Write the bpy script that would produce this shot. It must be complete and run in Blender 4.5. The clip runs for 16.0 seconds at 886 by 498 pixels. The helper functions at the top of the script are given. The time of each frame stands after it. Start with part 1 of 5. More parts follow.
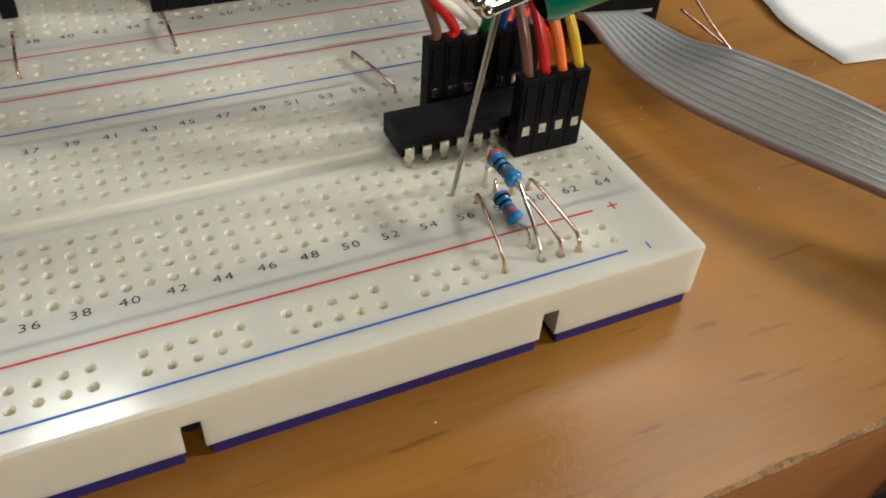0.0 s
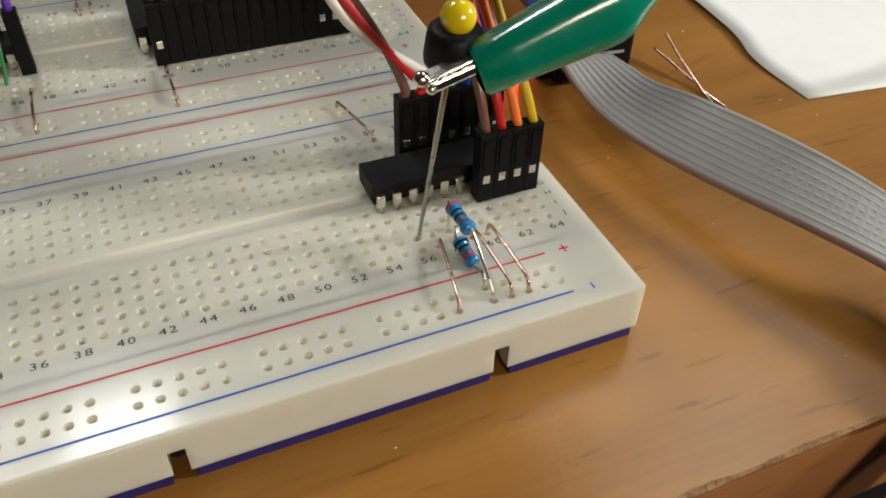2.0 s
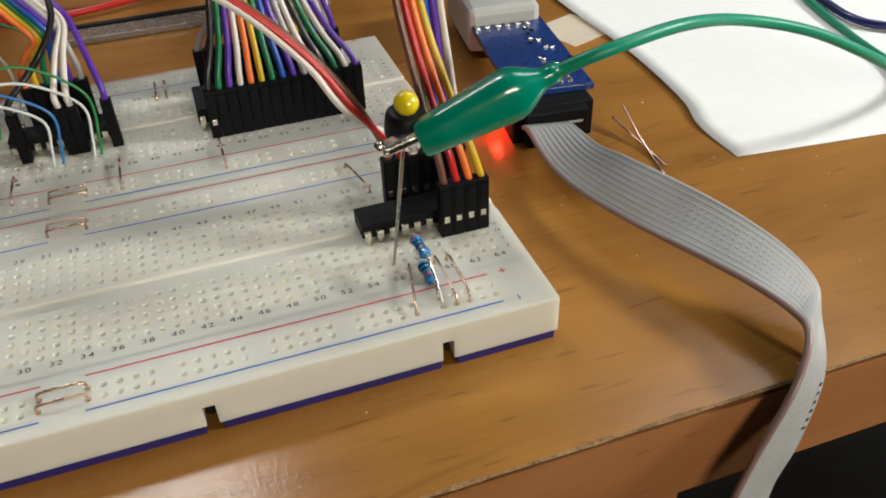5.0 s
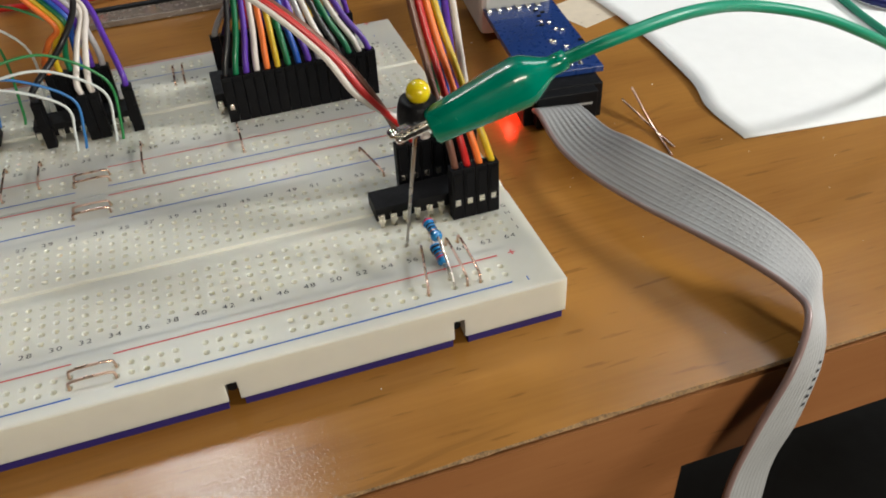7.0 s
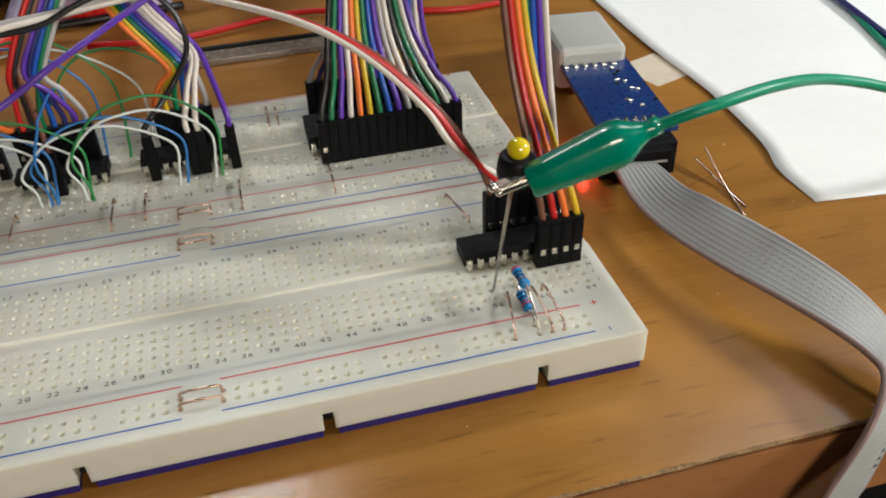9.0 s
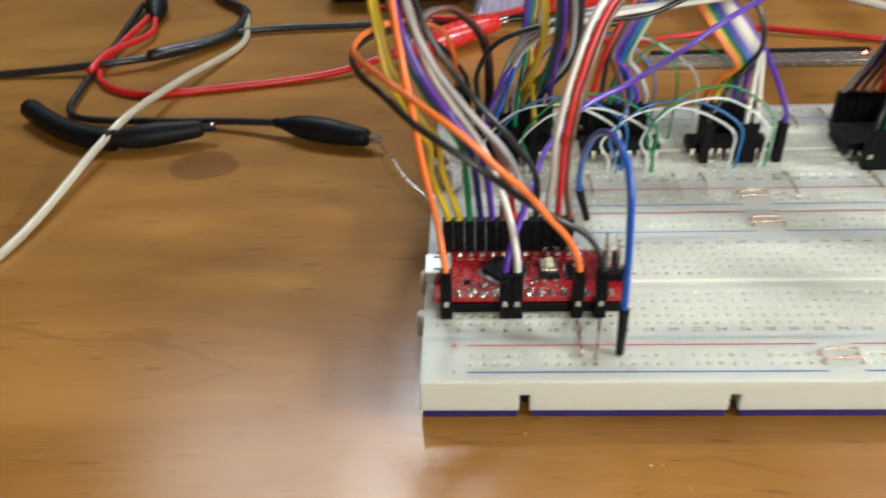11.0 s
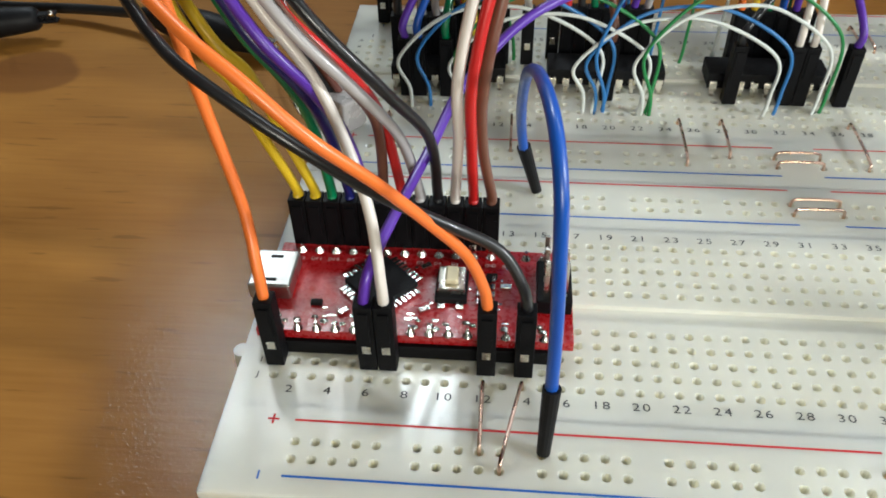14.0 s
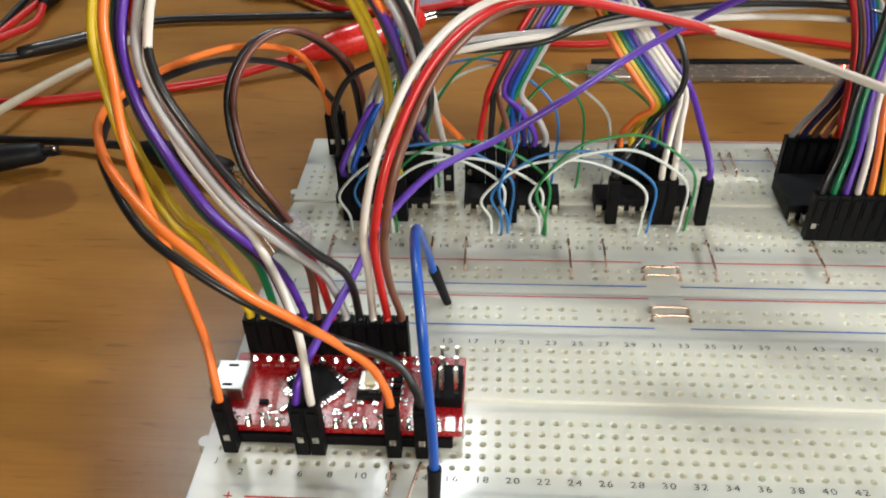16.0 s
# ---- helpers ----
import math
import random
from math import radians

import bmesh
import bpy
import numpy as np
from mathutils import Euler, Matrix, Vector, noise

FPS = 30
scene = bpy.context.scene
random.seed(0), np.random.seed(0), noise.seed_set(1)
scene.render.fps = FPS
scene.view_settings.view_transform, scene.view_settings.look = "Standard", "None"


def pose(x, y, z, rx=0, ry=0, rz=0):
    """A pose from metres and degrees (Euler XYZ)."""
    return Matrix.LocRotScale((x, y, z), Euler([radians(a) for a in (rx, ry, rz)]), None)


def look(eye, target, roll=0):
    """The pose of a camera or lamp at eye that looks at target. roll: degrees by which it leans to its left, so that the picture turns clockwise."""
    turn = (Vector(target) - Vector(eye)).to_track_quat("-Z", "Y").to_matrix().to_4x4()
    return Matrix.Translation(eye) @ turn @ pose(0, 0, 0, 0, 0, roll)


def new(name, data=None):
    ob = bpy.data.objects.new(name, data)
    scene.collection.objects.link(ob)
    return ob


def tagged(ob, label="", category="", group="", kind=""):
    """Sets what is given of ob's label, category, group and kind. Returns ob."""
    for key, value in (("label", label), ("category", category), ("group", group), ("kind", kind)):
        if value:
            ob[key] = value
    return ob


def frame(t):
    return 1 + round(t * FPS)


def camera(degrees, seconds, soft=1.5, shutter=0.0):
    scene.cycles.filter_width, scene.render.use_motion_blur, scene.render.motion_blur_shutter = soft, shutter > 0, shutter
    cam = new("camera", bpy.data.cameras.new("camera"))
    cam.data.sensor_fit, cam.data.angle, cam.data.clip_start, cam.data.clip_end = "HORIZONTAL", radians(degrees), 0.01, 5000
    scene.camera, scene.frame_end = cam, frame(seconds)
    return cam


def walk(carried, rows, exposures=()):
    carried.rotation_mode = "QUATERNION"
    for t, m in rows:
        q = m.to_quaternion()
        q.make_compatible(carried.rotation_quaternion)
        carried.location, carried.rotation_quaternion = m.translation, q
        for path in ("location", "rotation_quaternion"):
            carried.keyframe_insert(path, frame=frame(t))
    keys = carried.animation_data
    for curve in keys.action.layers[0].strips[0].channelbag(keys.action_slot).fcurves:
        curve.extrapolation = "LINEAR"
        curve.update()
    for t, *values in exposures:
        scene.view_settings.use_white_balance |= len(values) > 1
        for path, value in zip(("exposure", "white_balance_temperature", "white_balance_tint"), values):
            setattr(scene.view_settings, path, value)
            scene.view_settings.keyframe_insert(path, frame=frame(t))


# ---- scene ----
CM = 0.01  # the place is laid out in centimetres: x along the boards, y away, z up from the tabletop
cam = camera(56.70, 16.0, soft=1.8, shutter=0.35)
PATH = [  # seconds, eye, target, roll
    (0, (10.392, -5.364, 7.631), (17.127, 7.795, -5.840), 4.11),
    (0.5, (10.576, -5.583, 8.015), (16.868, 7.656, -5.592), 2.86),
    (1, (11.060, -5.879, 8.372), (16.926, 7.496, -5.292), 1.15),
    (1.5, (10.985, -6.293, 8.805), (17.027, 7.192, -4.672), 1.44),
    (2, (10.978, -6.139, 8.820), (17.038, 7.352, -4.643), 1.72),
    (2.5, (11.371, -6.235, 9.042), (16.978, 7.383, -4.490), -0.26),
    (3, (12.052, -6.144, 8.912), (17.157, 7.530, -4.762), -1.50),
    (3.5, (12.175, -6.752, 9.372), (16.965, 7.230, -4.102), -2.08),
    (4, (11.361, -9.795, 10.620), (16.305, 5.426, -1.375), -2.36),
    (6.5, (11.530, -10.083, 11.063), (15.941, 4.565, -1.820), -3.18),
    (7, (11.385, -10.273, 11.312), (15.720, 4.503, -1.449), -3.43),
    (7.5, (10.956, -10.379, 11.581), (15.406, 4.512, -1.007), -2.99),
    (8, (10.644, -10.377, 11.602), (15.038, 4.606, -0.897), -2.72),
    (8.2, (10.575, -10.398, 11.724), (14.852, 4.563, -0.841), -2.82),
    (10.4, (4.971, -12.138, 12.950), (6.694, 4.660, 2.232), -1.73),
    (10.5, (4.020, -12.754, 13.469), (5.321, 3.891, 2.457), -2.51),
    (11, (0.880, -11.898, 12.569), (0.103, 4.479, 1.115), -2.15),
    (11.3, (0.232, -9.781, 10.603), (-1.015, 6.195, -1.365), -1.38),
    (11.6, (1.177, -8.181, 9.668), (-0.525, 7.155, -3.056), -3.22),
    (12, (1.870, -6.813, 9.643), (0.577, 8.242, -3.459), -2.10),
    (12.5, (2.519, -5.782, 9.761), (0.941, 9.012, -3.605), -2.28),
    (13, (3.193, -4.619, 9.131), (1.598, 9.869, -4.564), -1.83),
    (13.5, (3.258, -4.588, 9.020), (1.734, 9.995, -4.582), -1.45),
    (14, (3.233, -4.920, 9.634), (1.788, 9.705, -3.932), -1.47),
    (14.5, (3.359, -5.757, 10.318), (2.055, 9.245, -2.844), -1.36),
    (15, (3.897, -6.377, 11.152), (2.567, 8.916, -1.668), -1.80),
    (15.5, (4.230, -6.528, 11.622), (2.927, 8.924, -1.009), -1.87),
    (16, (4.773, -6.749, 12.400), (3.445, 8.924, 0.048), -2.09),
]
EXPOSURES = [  # seconds, stops, kelvin, tint
    (0, -0.55, 6450, 10), (3.5, -0.57, 6350, 10), (4, -0.46, 6300, 10), (8.2, -0.46, 6150, 10), (10.5, -0.54, 6100, 8), (10.8, -0.05, 5900, 6), (11, 0.12, 5850, 6), (11.5, 0.06, 5800, 6),
    (12, -0.08, 5750, 5), (12.5, 0.4, 5800, 5), (13, 0.25, 5800, 5), (13.5, -0.1, 5780, 5), (14.5, 0.05, 5900, 6), (15, -0.02, 6000, 7), (16, -0.04, 6100, 8)]
walk(cam, [(t, look([v * CM for v in eye], [v * CM for v in target], roll)) for t, eye, target, roll in PATH], EXPOSURES)

# ---- world and lamps ----
world = bpy.data.worlds.new("room_air")
scene.world = world
world.use_nodes = True
world.node_tree.nodes["Background"].inputs[0].default_value = (1.0, 0.95, 0.88, 1)
world.node_tree.nodes["Background"].inputs[1].default_value = 0.06

CEILING = 195.0
LAMPS = [  # lamps: centre x, y, height of the light, size x, size y, watts, colour
    (-15, 147, 190, 28, 36, 23, (0.95, 1.0, 0.98)),
    # added fill, no known lamp: spreads a broad glare over the desk's left
    (-66, 148, 190, 60, 44, 15, (1.0, 0.98, 0.92)),
    (140, 92, 190, 80, 80, 18, (0.98, 1.0, 0.98)),
    # unseen low fill, added to brighten faces turned to the front
    (26, -88, 34, 40, 20, 8, (1.0, 0.9, 0.72)),
]
for x, y, z, sx, sy, watts, colour in LAMPS:
    data = bpy.data.lights.new("ceiling_or_fill_lamp", "AREA")
    data.shape, data.size, data.size_y, data.energy = "RECTANGLE", sx * CM, sy * CM, watts
    data.color = colour
    ob = new("ceiling_or_fill_lamp", data)
    ob.matrix_world = look(Vector((x, y, z)) * CM, (0.15, 0.03, 0) if z < 150 else (x * CM, y * CM + 0.001, 0))
DESK_LAMP = Vector((82, -15, 35))
data = bpy.data.lights.new("desk_lamp", "AREA")
data.shape, data.size, data.energy, data.color = "DISK", 0.11, 7.0, (1.0, 0.97, 0.91)
ob = new("desk_lamp", data)
ob.matrix_world = look(DESK_LAMP * CM, (0.14, 0.04, 0))


# ---- materials ----
def mat(name, color, rough=0.5, metal=0.0, coat=0.0, vary=0.12, scale=400.0, bump=0.0, bump_scale=1500.0, sss=0.0, spec=0.5, trans=0.0, sss_scale=0.0035, coat_rough=0.06):
    m = bpy.data.materials.new(name)
    m.use_nodes = True
    nt = m.node_tree
    b = nt.nodes["Principled BSDF"]
    b.inputs["Base Color"].default_value = (*color, 1)
    b.inputs["Roughness"].default_value = rough
    b.inputs["Metallic"].default_value = metal
    b.inputs["Coat Weight"].default_value = coat
    b.inputs["Coat Roughness"].default_value = coat_rough
    b.inputs["Specular IOR Level"].default_value = spec
    b.inputs["Transmission Weight"].default_value = trans
    if sss:
        b.inputs["Subsurface Weight"].default_value = sss
        b.inputs["Subsurface Radius"].default_value = (1.0, 0.9, 0.65)
        b.inputs["Subsurface Scale"].default_value = sss_scale
        b.subsurface_method = "BURLEY"
    co = nt.nodes.new("ShaderNodeTexCoord")
    n1 = nt.nodes.new("ShaderNodeTexNoise")
    n1.inputs["Scale"].default_value = scale
    n1.inputs["Detail"].default_value = 4
    n2 = nt.nodes.new("ShaderNodeTexNoise")
    n2.inputs["Scale"].default_value = scale * 0.12
    nt.links.new(co.outputs["Object"], n1.inputs["Vector"])
    nt.links.new(co.outputs["Object"], n2.inputs["Vector"])
    mixn = nt.nodes.new("ShaderNodeMath")
    mixn.operation = "ADD"
    nt.links.new(n1.outputs["Fac"], mixn.inputs[0])
    nt.links.new(n2.outputs["Fac"], mixn.inputs[1])
    ramp = nt.nodes.new("ShaderNodeMapRange")
    ramp.inputs["From Min"].default_value, ramp.inputs["From Max"].default_value = 0.6, 1.4
    ramp.inputs["To Min"].default_value, ramp.inputs["To Max"].default_value = 1 - vary, 1 + vary
    nt.links.new(mixn.outputs[0], ramp.inputs["Value"])
    mul = nt.nodes.new("ShaderNodeMix")
    mul.data_type, mul.blend_type = "RGBA", "MULTIPLY"
    mul.inputs["Factor"].default_value = 1
    mul.inputs["A"].default_value = (*color, 1)
    nt.links.new(ramp.outputs["Result"], mul.inputs["B"])
    nt.links.new(mul.outputs["Result"], b.inputs["Base Color"])
    rr = nt.nodes.new("ShaderNodeMapRange")
    rr.inputs["From Min"].default_value, rr.inputs["From Max"].default_value = 0.3, 0.7
    rr.inputs["To Min"].default_value, rr.inputs["To Max"].default_value = max(rough - 0.08, 0.02), min(rough + 0.1, 1)
    nt.links.new(n1.outputs["Fac"], rr.inputs["Value"])
    nt.links.new(rr.outputs["Result"], b.inputs["Roughness"])
    if bump:
        n3 = nt.nodes.new("ShaderNodeTexNoise")
        n3.inputs["Scale"].default_value = bump_scale
        n3.inputs["Detail"].default_value = 5
        nt.links.new(co.outputs["Object"], n3.inputs["Vector"])
        bp = nt.nodes.new("ShaderNodeBump")
        bp.inputs["Strength"].default_value = bump
        bp.inputs["Distance"].default_value = 0.0003
        nt.links.new(n3.outputs["Fac"], bp.inputs["Height"])
        nt.links.new(bp.outputs["Normal"], b.inputs["Normal"])
    return m


def wood_material(name, light, dark, stain=None):
    """Lacquered veneer: soft figure along x, short flecks, a few wavy growth lines, and a round stain where given (x, y, rx, ry in cm)."""
    m = bpy.data.materials.new(name)
    m.use_nodes = True
    nt = m.node_tree
    b = nt.nodes["Principled BSDF"]
    co = nt.nodes.new("ShaderNodeTexCoord")

    def noise_node(sx, sy, sz, scale, detail=5, dist=0.0):
        mp = nt.nodes.new("ShaderNodeMapping")
        mp.inputs["Scale"].default_value = (sx, sy, sz)
        nt.links.new(co.outputs["Object"], mp.inputs["Vector"])
        n = nt.nodes.new("ShaderNodeTexNoise")
        n.inputs["Scale"].default_value = scale
        n.inputs["Detail"].default_value = detail
        n.inputs["Distortion"].default_value = dist
        nt.links.new(mp.outputs["Vector"], n.inputs["Vector"])
        return n.outputs["Fac"]

    def calc(op, x, y=None, z=None):
        n = nt.nodes.new("ShaderNodeMath")
        n.operation = op
        for k, v in enumerate((x, y, z)):
            if v is None:
                continue
            if isinstance(v, (int, float)):
                n.inputs[k].default_value = v
            else:
                nt.links.new(v, n.inputs[k])
        return n.outputs[0]

    def span(v, f0, f1, t0, t1, smooth=True):
        n = nt.nodes.new("ShaderNodeMapRange")
        if smooth:
            n.interpolation_type = "SMOOTHSTEP"
        for k, x in zip(("From Min", "From Max", "To Min", "To Max"), (f0, f1, t0, t1)):
            n.inputs[k].default_value = x
        nt.links.new(v, n.inputs["Value"])
        return n.outputs["Result"]

    bands = noise_node(0.22, 1.0, 1.0, 42, 4, 0.8)
    blot = noise_node(0.55, 1.0, 1.0, 16, 4, 0.6)
    pores = noise_node(0.05, 1.0, 1.0, 1100, 2)
    f = calc("MULTIPLY_ADD", bands, 0.42, calc("MULTIPLY_ADD", blot, 0.46, calc("MULTIPLY", pores, 0.12)))
    ramp = nt.nodes.new("ShaderNodeValToRGB")
    ramp.color_ramp.elements[0].position, ramp.color_ramp.elements[0].color = 0.34, (*dark, 1)
    ramp.color_ramp.elements[1].position, ramp.color_ramp.elements[1].color = 0.64, (*light, 1)
    nt.links.new(f, ramp.inputs["Fac"])
    col = ramp.outputs["Color"]
    # short dark flecks along the grain, and thin wavy growth lines that come and go
    flecks = span(noise_node(0.12, 1.0, 1.0, 560, 3), 0.63, 0.71, 1.0, 0.72)
    contour = noise_node(0.34, 1.0, 1.0, 15, 3, 0.5)
    gap = noise_node(0.5, 1.0, 1.0, 22, 2)
    line = span(calc("ABSOLUTE", calc("SUBTRACT", calc("FRACT", calc("MULTIPLY", contour, 5.0)), 0.5)), 0.012, 0.05, 0.0, 1.0)
    line = calc("MAXIMUM", line, span(gap, 0.5, 0.62, 1.0, 0.0))
    shade = calc("MULTIPLY", flecks, span(line, 0.0, 1.0, 0.84, 1.0))
    mul = nt.nodes.new("ShaderNodeMix")
    mul.data_type, mul.blend_type = "RGBA", "MULTIPLY"
    mul.inputs["Factor"].default_value = 1
    nt.links.new(col, mul.inputs["A"])
    nt.links.new(shade, mul.inputs["B"])
    col = mul.outputs["Result"]
    if stain:
        x, y, rx, ry = stain
        mp = nt.nodes.new("ShaderNodeMapping")
        mp.inputs["Location"].default_value = (-x / rx, -y / ry, 0)
        mp.inputs["Scale"].default_value = (1 / (rx * CM), 1 / (ry * CM), 0)
        nt.links.new(co.outputs["Object"], mp.inputs["Vector"])
        ln2 = nt.nodes.new("ShaderNodeVectorMath")
        ln2.operation = "LENGTH"
        nt.links.new(mp.outputs["Vector"], ln2.inputs[0])
        wob = calc("MULTIPLY_ADD", noise_node(1, 1, 1, 70, 2), 0.5, ln2.outputs["Value"])
        mx = nt.nodes.new("ShaderNodeMix")
        mx.data_type = "RGBA"
        nt.links.new(span(wob, 1.08, 1.3, 0.62, 0.0), mx.inputs["Factor"])
        nt.links.new(col, mx.inputs["A"])
        mx.inputs["B"].default_value = (0.13, 0.045, 0.009, 1)
        col = mx.outputs["Result"]
    nt.links.new(col, b.inputs["Base Color"])
    b.inputs["Roughness"].default_value = 0.5
    b.inputs["Specular IOR Level"].default_value = 0.08
    b.inputs["Coat Weight"].default_value = 0.55
    nt.links.new(span(blot, 0.3, 0.7, 0.12, 0.2, False), b.inputs["Coat Roughness"])
    # the lacquer: pitted like orange peel over slow waves
    bp = nt.nodes.new("ShaderNodeBump")
    bp.inputs["Strength"].default_value = 0.08
    bp.inputs["Distance"].default_value = 0.0005
    nt.links.new(noise_node(1, 1, 1, 240, 3), bp.inputs["Height"])
    bp2 = nt.nodes.new("ShaderNodeBump")
    bp2.inputs["Strength"].default_value = 0.8
    bp2.inputs["Distance"].default_value = 0.00006
    nt.links.new(noise_node(0.6, 1, 1, 2500, 2), bp2.inputs["Height"])
    nt.links.new(bp.outputs["Normal"], bp2.inputs["Normal"])
    nt.links.new(bp2.outputs["Normal"], b.inputs["Coat Normal"])
    bp3 = nt.nodes.new("ShaderNodeBump")
    bp3.inputs["Strength"].default_value = 0.15
    bp3.inputs["Distance"].default_value = 0.0002
    nt.links.new(pores, bp3.inputs["Height"])
    nt.links.new(bp3.outputs["Normal"], b.inputs["Normal"])
    return m


WOOD = wood_material("lacquered_wood", (0.40, 0.185, 0.036), (0.215, 0.086, 0.0135), (-7.75, 10.85, 1.2, 0.95))
WOOD_EDGE = wood_material("wood_edge", (0.38, 0.165, 0.06), (0.28, 0.11, 0.038))
CHIP = mat("bare_chipboard", (0.24, 0.14, 0.06), 0.9, vary=0.95, scale=2400, bump=0.8)
IVORY = mat("ivory_plastic", (0.60, 0.595, 0.525), 0.36, vary=0.03, scale=260, sss=0.95, sss_scale=0.003, coat=0.42, spec=0.22, coat_rough=0.12)
HOLE = mat("hole_dark", (0.16, 0.155, 0.145), 0.6)
NEEDLE = mat("needle_steel", (0.42, 0.4, 0.37), 0.3, 1.0)
CRUMB = mat("dust", (0.75, 0.7, 0.6), 0.9)
NAVY = mat("navy_backing", (0.018, 0.012, 0.125), 0.45, vary=0.2, bump=0.15)
BLACK = mat("black_plastic", (0.004, 0.004, 0.005), 0.5, spec=0.13, vary=0.3, bump=0.12, bump_scale=2500)
ICBLACK = mat("ic_black", (0.006, 0.006, 0.007), 0.6, spec=0.18, vary=0.3, bump=0.2, bump_scale=3500)
RUBBER = mat("black_rubber", (0.006, 0.006, 0.007), 0.5, spec=0.2, vary=0.3, bump=0.1)
STEEL = mat("tinned_metal", (0.72, 0.69, 0.62), 0.25, 1.0, vary=0.1)
CHROME = mat("bright_metal", (0.85, 0.82, 0.76), 0.12, 1.0, vary=0.06, bump=0.1)
COPPER = mat("tinned_copper", (0.66, 0.47, 0.37), 0.25, 1.0, vary=0.1, scale=250)
SOLDER = mat("solder", (0.75, 0.74, 0.7), 0.18, 1.0, vary=0.15, bump=0.3)
PCBRED = mat("red_board", (0.36, 0.010, 0.013), 0.28, vary=0.18, scale=1300, coat=0.4, bump=0.1, bump_scale=1300)
PCBBLUE = mat("blue_board", (0.004, 0.033, 0.17), 0.3, vary=0.2, scale=600, coat=0.4, bump=0.2)
PCBSIDE = mat("board_edge", (0.22, 0.09, 0.045), 0.7, vary=0.3)
INK = mat("black_print", (0.03, 0.03, 0.035), 0.6, vary=0.3, scale=1200)
INKRED = mat("red_print", (0.55, 0.012, 0.018), 0.5, vary=0.12, scale=900)
INKBLUE = mat("blue_print", (0.004, 0.10, 0.44), 0.5, vary=0.12, scale=900)
WHITEPRINT = mat("white_print", (0.75, 0.6, 0.58), 0.6, vary=0.2, scale=1500)
PAPER = mat("white_paper", (0.86, 0.86, 0.84), 0.85, vary=0.03, scale=200, bump=0.1)
TAPE = mat("clear_tape", (0.72, 0.62, 0.48), 0.35, vary=0.1, coat=0.3)
CABLEGREY = mat("grey_cable", (0.36, 0.36, 0.355), 0.36, vary=0.08, scale=500, bump=0.06)
CLIPGREEN = mat("green_vinyl", (0.0, 0.20, 0.125), 0.2, vary=0.1, scale=200, coat=0.5, sss=0.1)
CLIPRED = mat("red_vinyl", (0.62, 0.018, 0.012), 0.28, vary=0.1, coat=0.4)
BALLYELLOW = mat("yellow_plastic", (0.75, 0.56, 0.005), 0.2, vary=0.05, coat=0.5)
RESBLUE = mat("blue_lacquer", (0.012, 0.20, 0.50), 0.25, vary=0.15, coat=0.4)
GREYBOX = mat("grey_plastic", (0.5, 0.5, 0.47), 0.5, vary=0.06, bump=0.1)
CLEAR = mat("cloudy_plastic", (0.62, 0.58, 0.56), 0.25, vary=0.1, coat=0.4, trans=0.4)
SMOKED = mat("smoked_plastic", (0.30, 0.24, 0.19), 0.22, vary=0.12, coat=0.5, trans=0.35)
LILAC = mat("lilac_bag", (0.52, 0.46, 0.62), 0.3, vary=0.25, coat=0.4, scale=120)
GREENWIRE = mat("green_lead", (0.0, 0.25, 0.14), 0.4, vary=0.08)
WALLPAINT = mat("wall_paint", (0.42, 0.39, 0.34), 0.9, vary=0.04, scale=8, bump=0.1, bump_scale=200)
# for unseen walls, darkened so the desk reflects less haze
WALLDARK = mat("wall_reflection_dim", (0.07, 0.06, 0.05), 0.8, vary=0.1, scale=8, bump=0.1, bump_scale=200)
FLOORSHADE = mat("dark_floor", (0.012, 0.011, 0.011), 0.7, vary=0.3, scale=30, bump=0.2, bump_scale=300)
GLOWRED = bpy.data.materials.new("red_led_glow")
GLOWRED.use_nodes = True
_g = GLOWRED.node_tree.nodes["Principled BSDF"]
_g.inputs["Base Color"].default_value = (0.6, 0.02, 0.01, 1)
_g.inputs["Emission Color"].default_value = (1.0, 0.03, 0.015, 1)
_g.inputs["Emission Strength"].default_value = 170.0
WIRE = {
    name: mat("wire_" + name, c, 0.36, vary=0.08, scale=300, bump=0.05, coat=0.15)
    for name, c in {
        "black": (0.012, 0.012, 0.013), "brown": (0.16, 0.065, 0.04), "red": (0.52, 0.014, 0.012), "orange": (0.85, 0.19, 0.03),
        "yellow": (0.62, 0.42, 0.012), "green": (0.005, 0.16, 0.06), "blue": (0.01, 0.08, 0.42), "purple": (0.10, 0.03, 0.36),
        "grey": (0.42, 0.40, 0.40), "white": (0.72, 0.66, 0.60), "navy": (0.012, 0.014, 0.12), "salmon": (0.72, 0.28, 0.18),
        "thinwhite": (0.62, 0.65, 0.62), "thinblue": (0.03, 0.16, 0.42), "thingreen": (0.02, 0.2, 0.05), "beige": (0.5, 0.44, 0.33),
        "lime": (0.35, 0.42, 0.12), "marker": (0.25, 0.165, 0.15), "umber": (0.15, 0.05, 0.035),
    }.items()
}


# ---- shaping helpers (centimetres in, metres out) ----
def link_mesh(name, verts, faces, material, parent=None, label="", smooth=False):
    me = bpy.data.meshes.new(name)
    me.from_pydata([(x * CM, y * CM, z * CM) for x, y, z in verts], [], faces)
    me.materials.append(material)
    if smooth:
        me.polygons.foreach_set("use_smooth", [True] * len(me.polygons))
    me.update()
    ob = new(name, me)
    ob.parent = parent
    if label:
        ob["label"] = label
    return ob


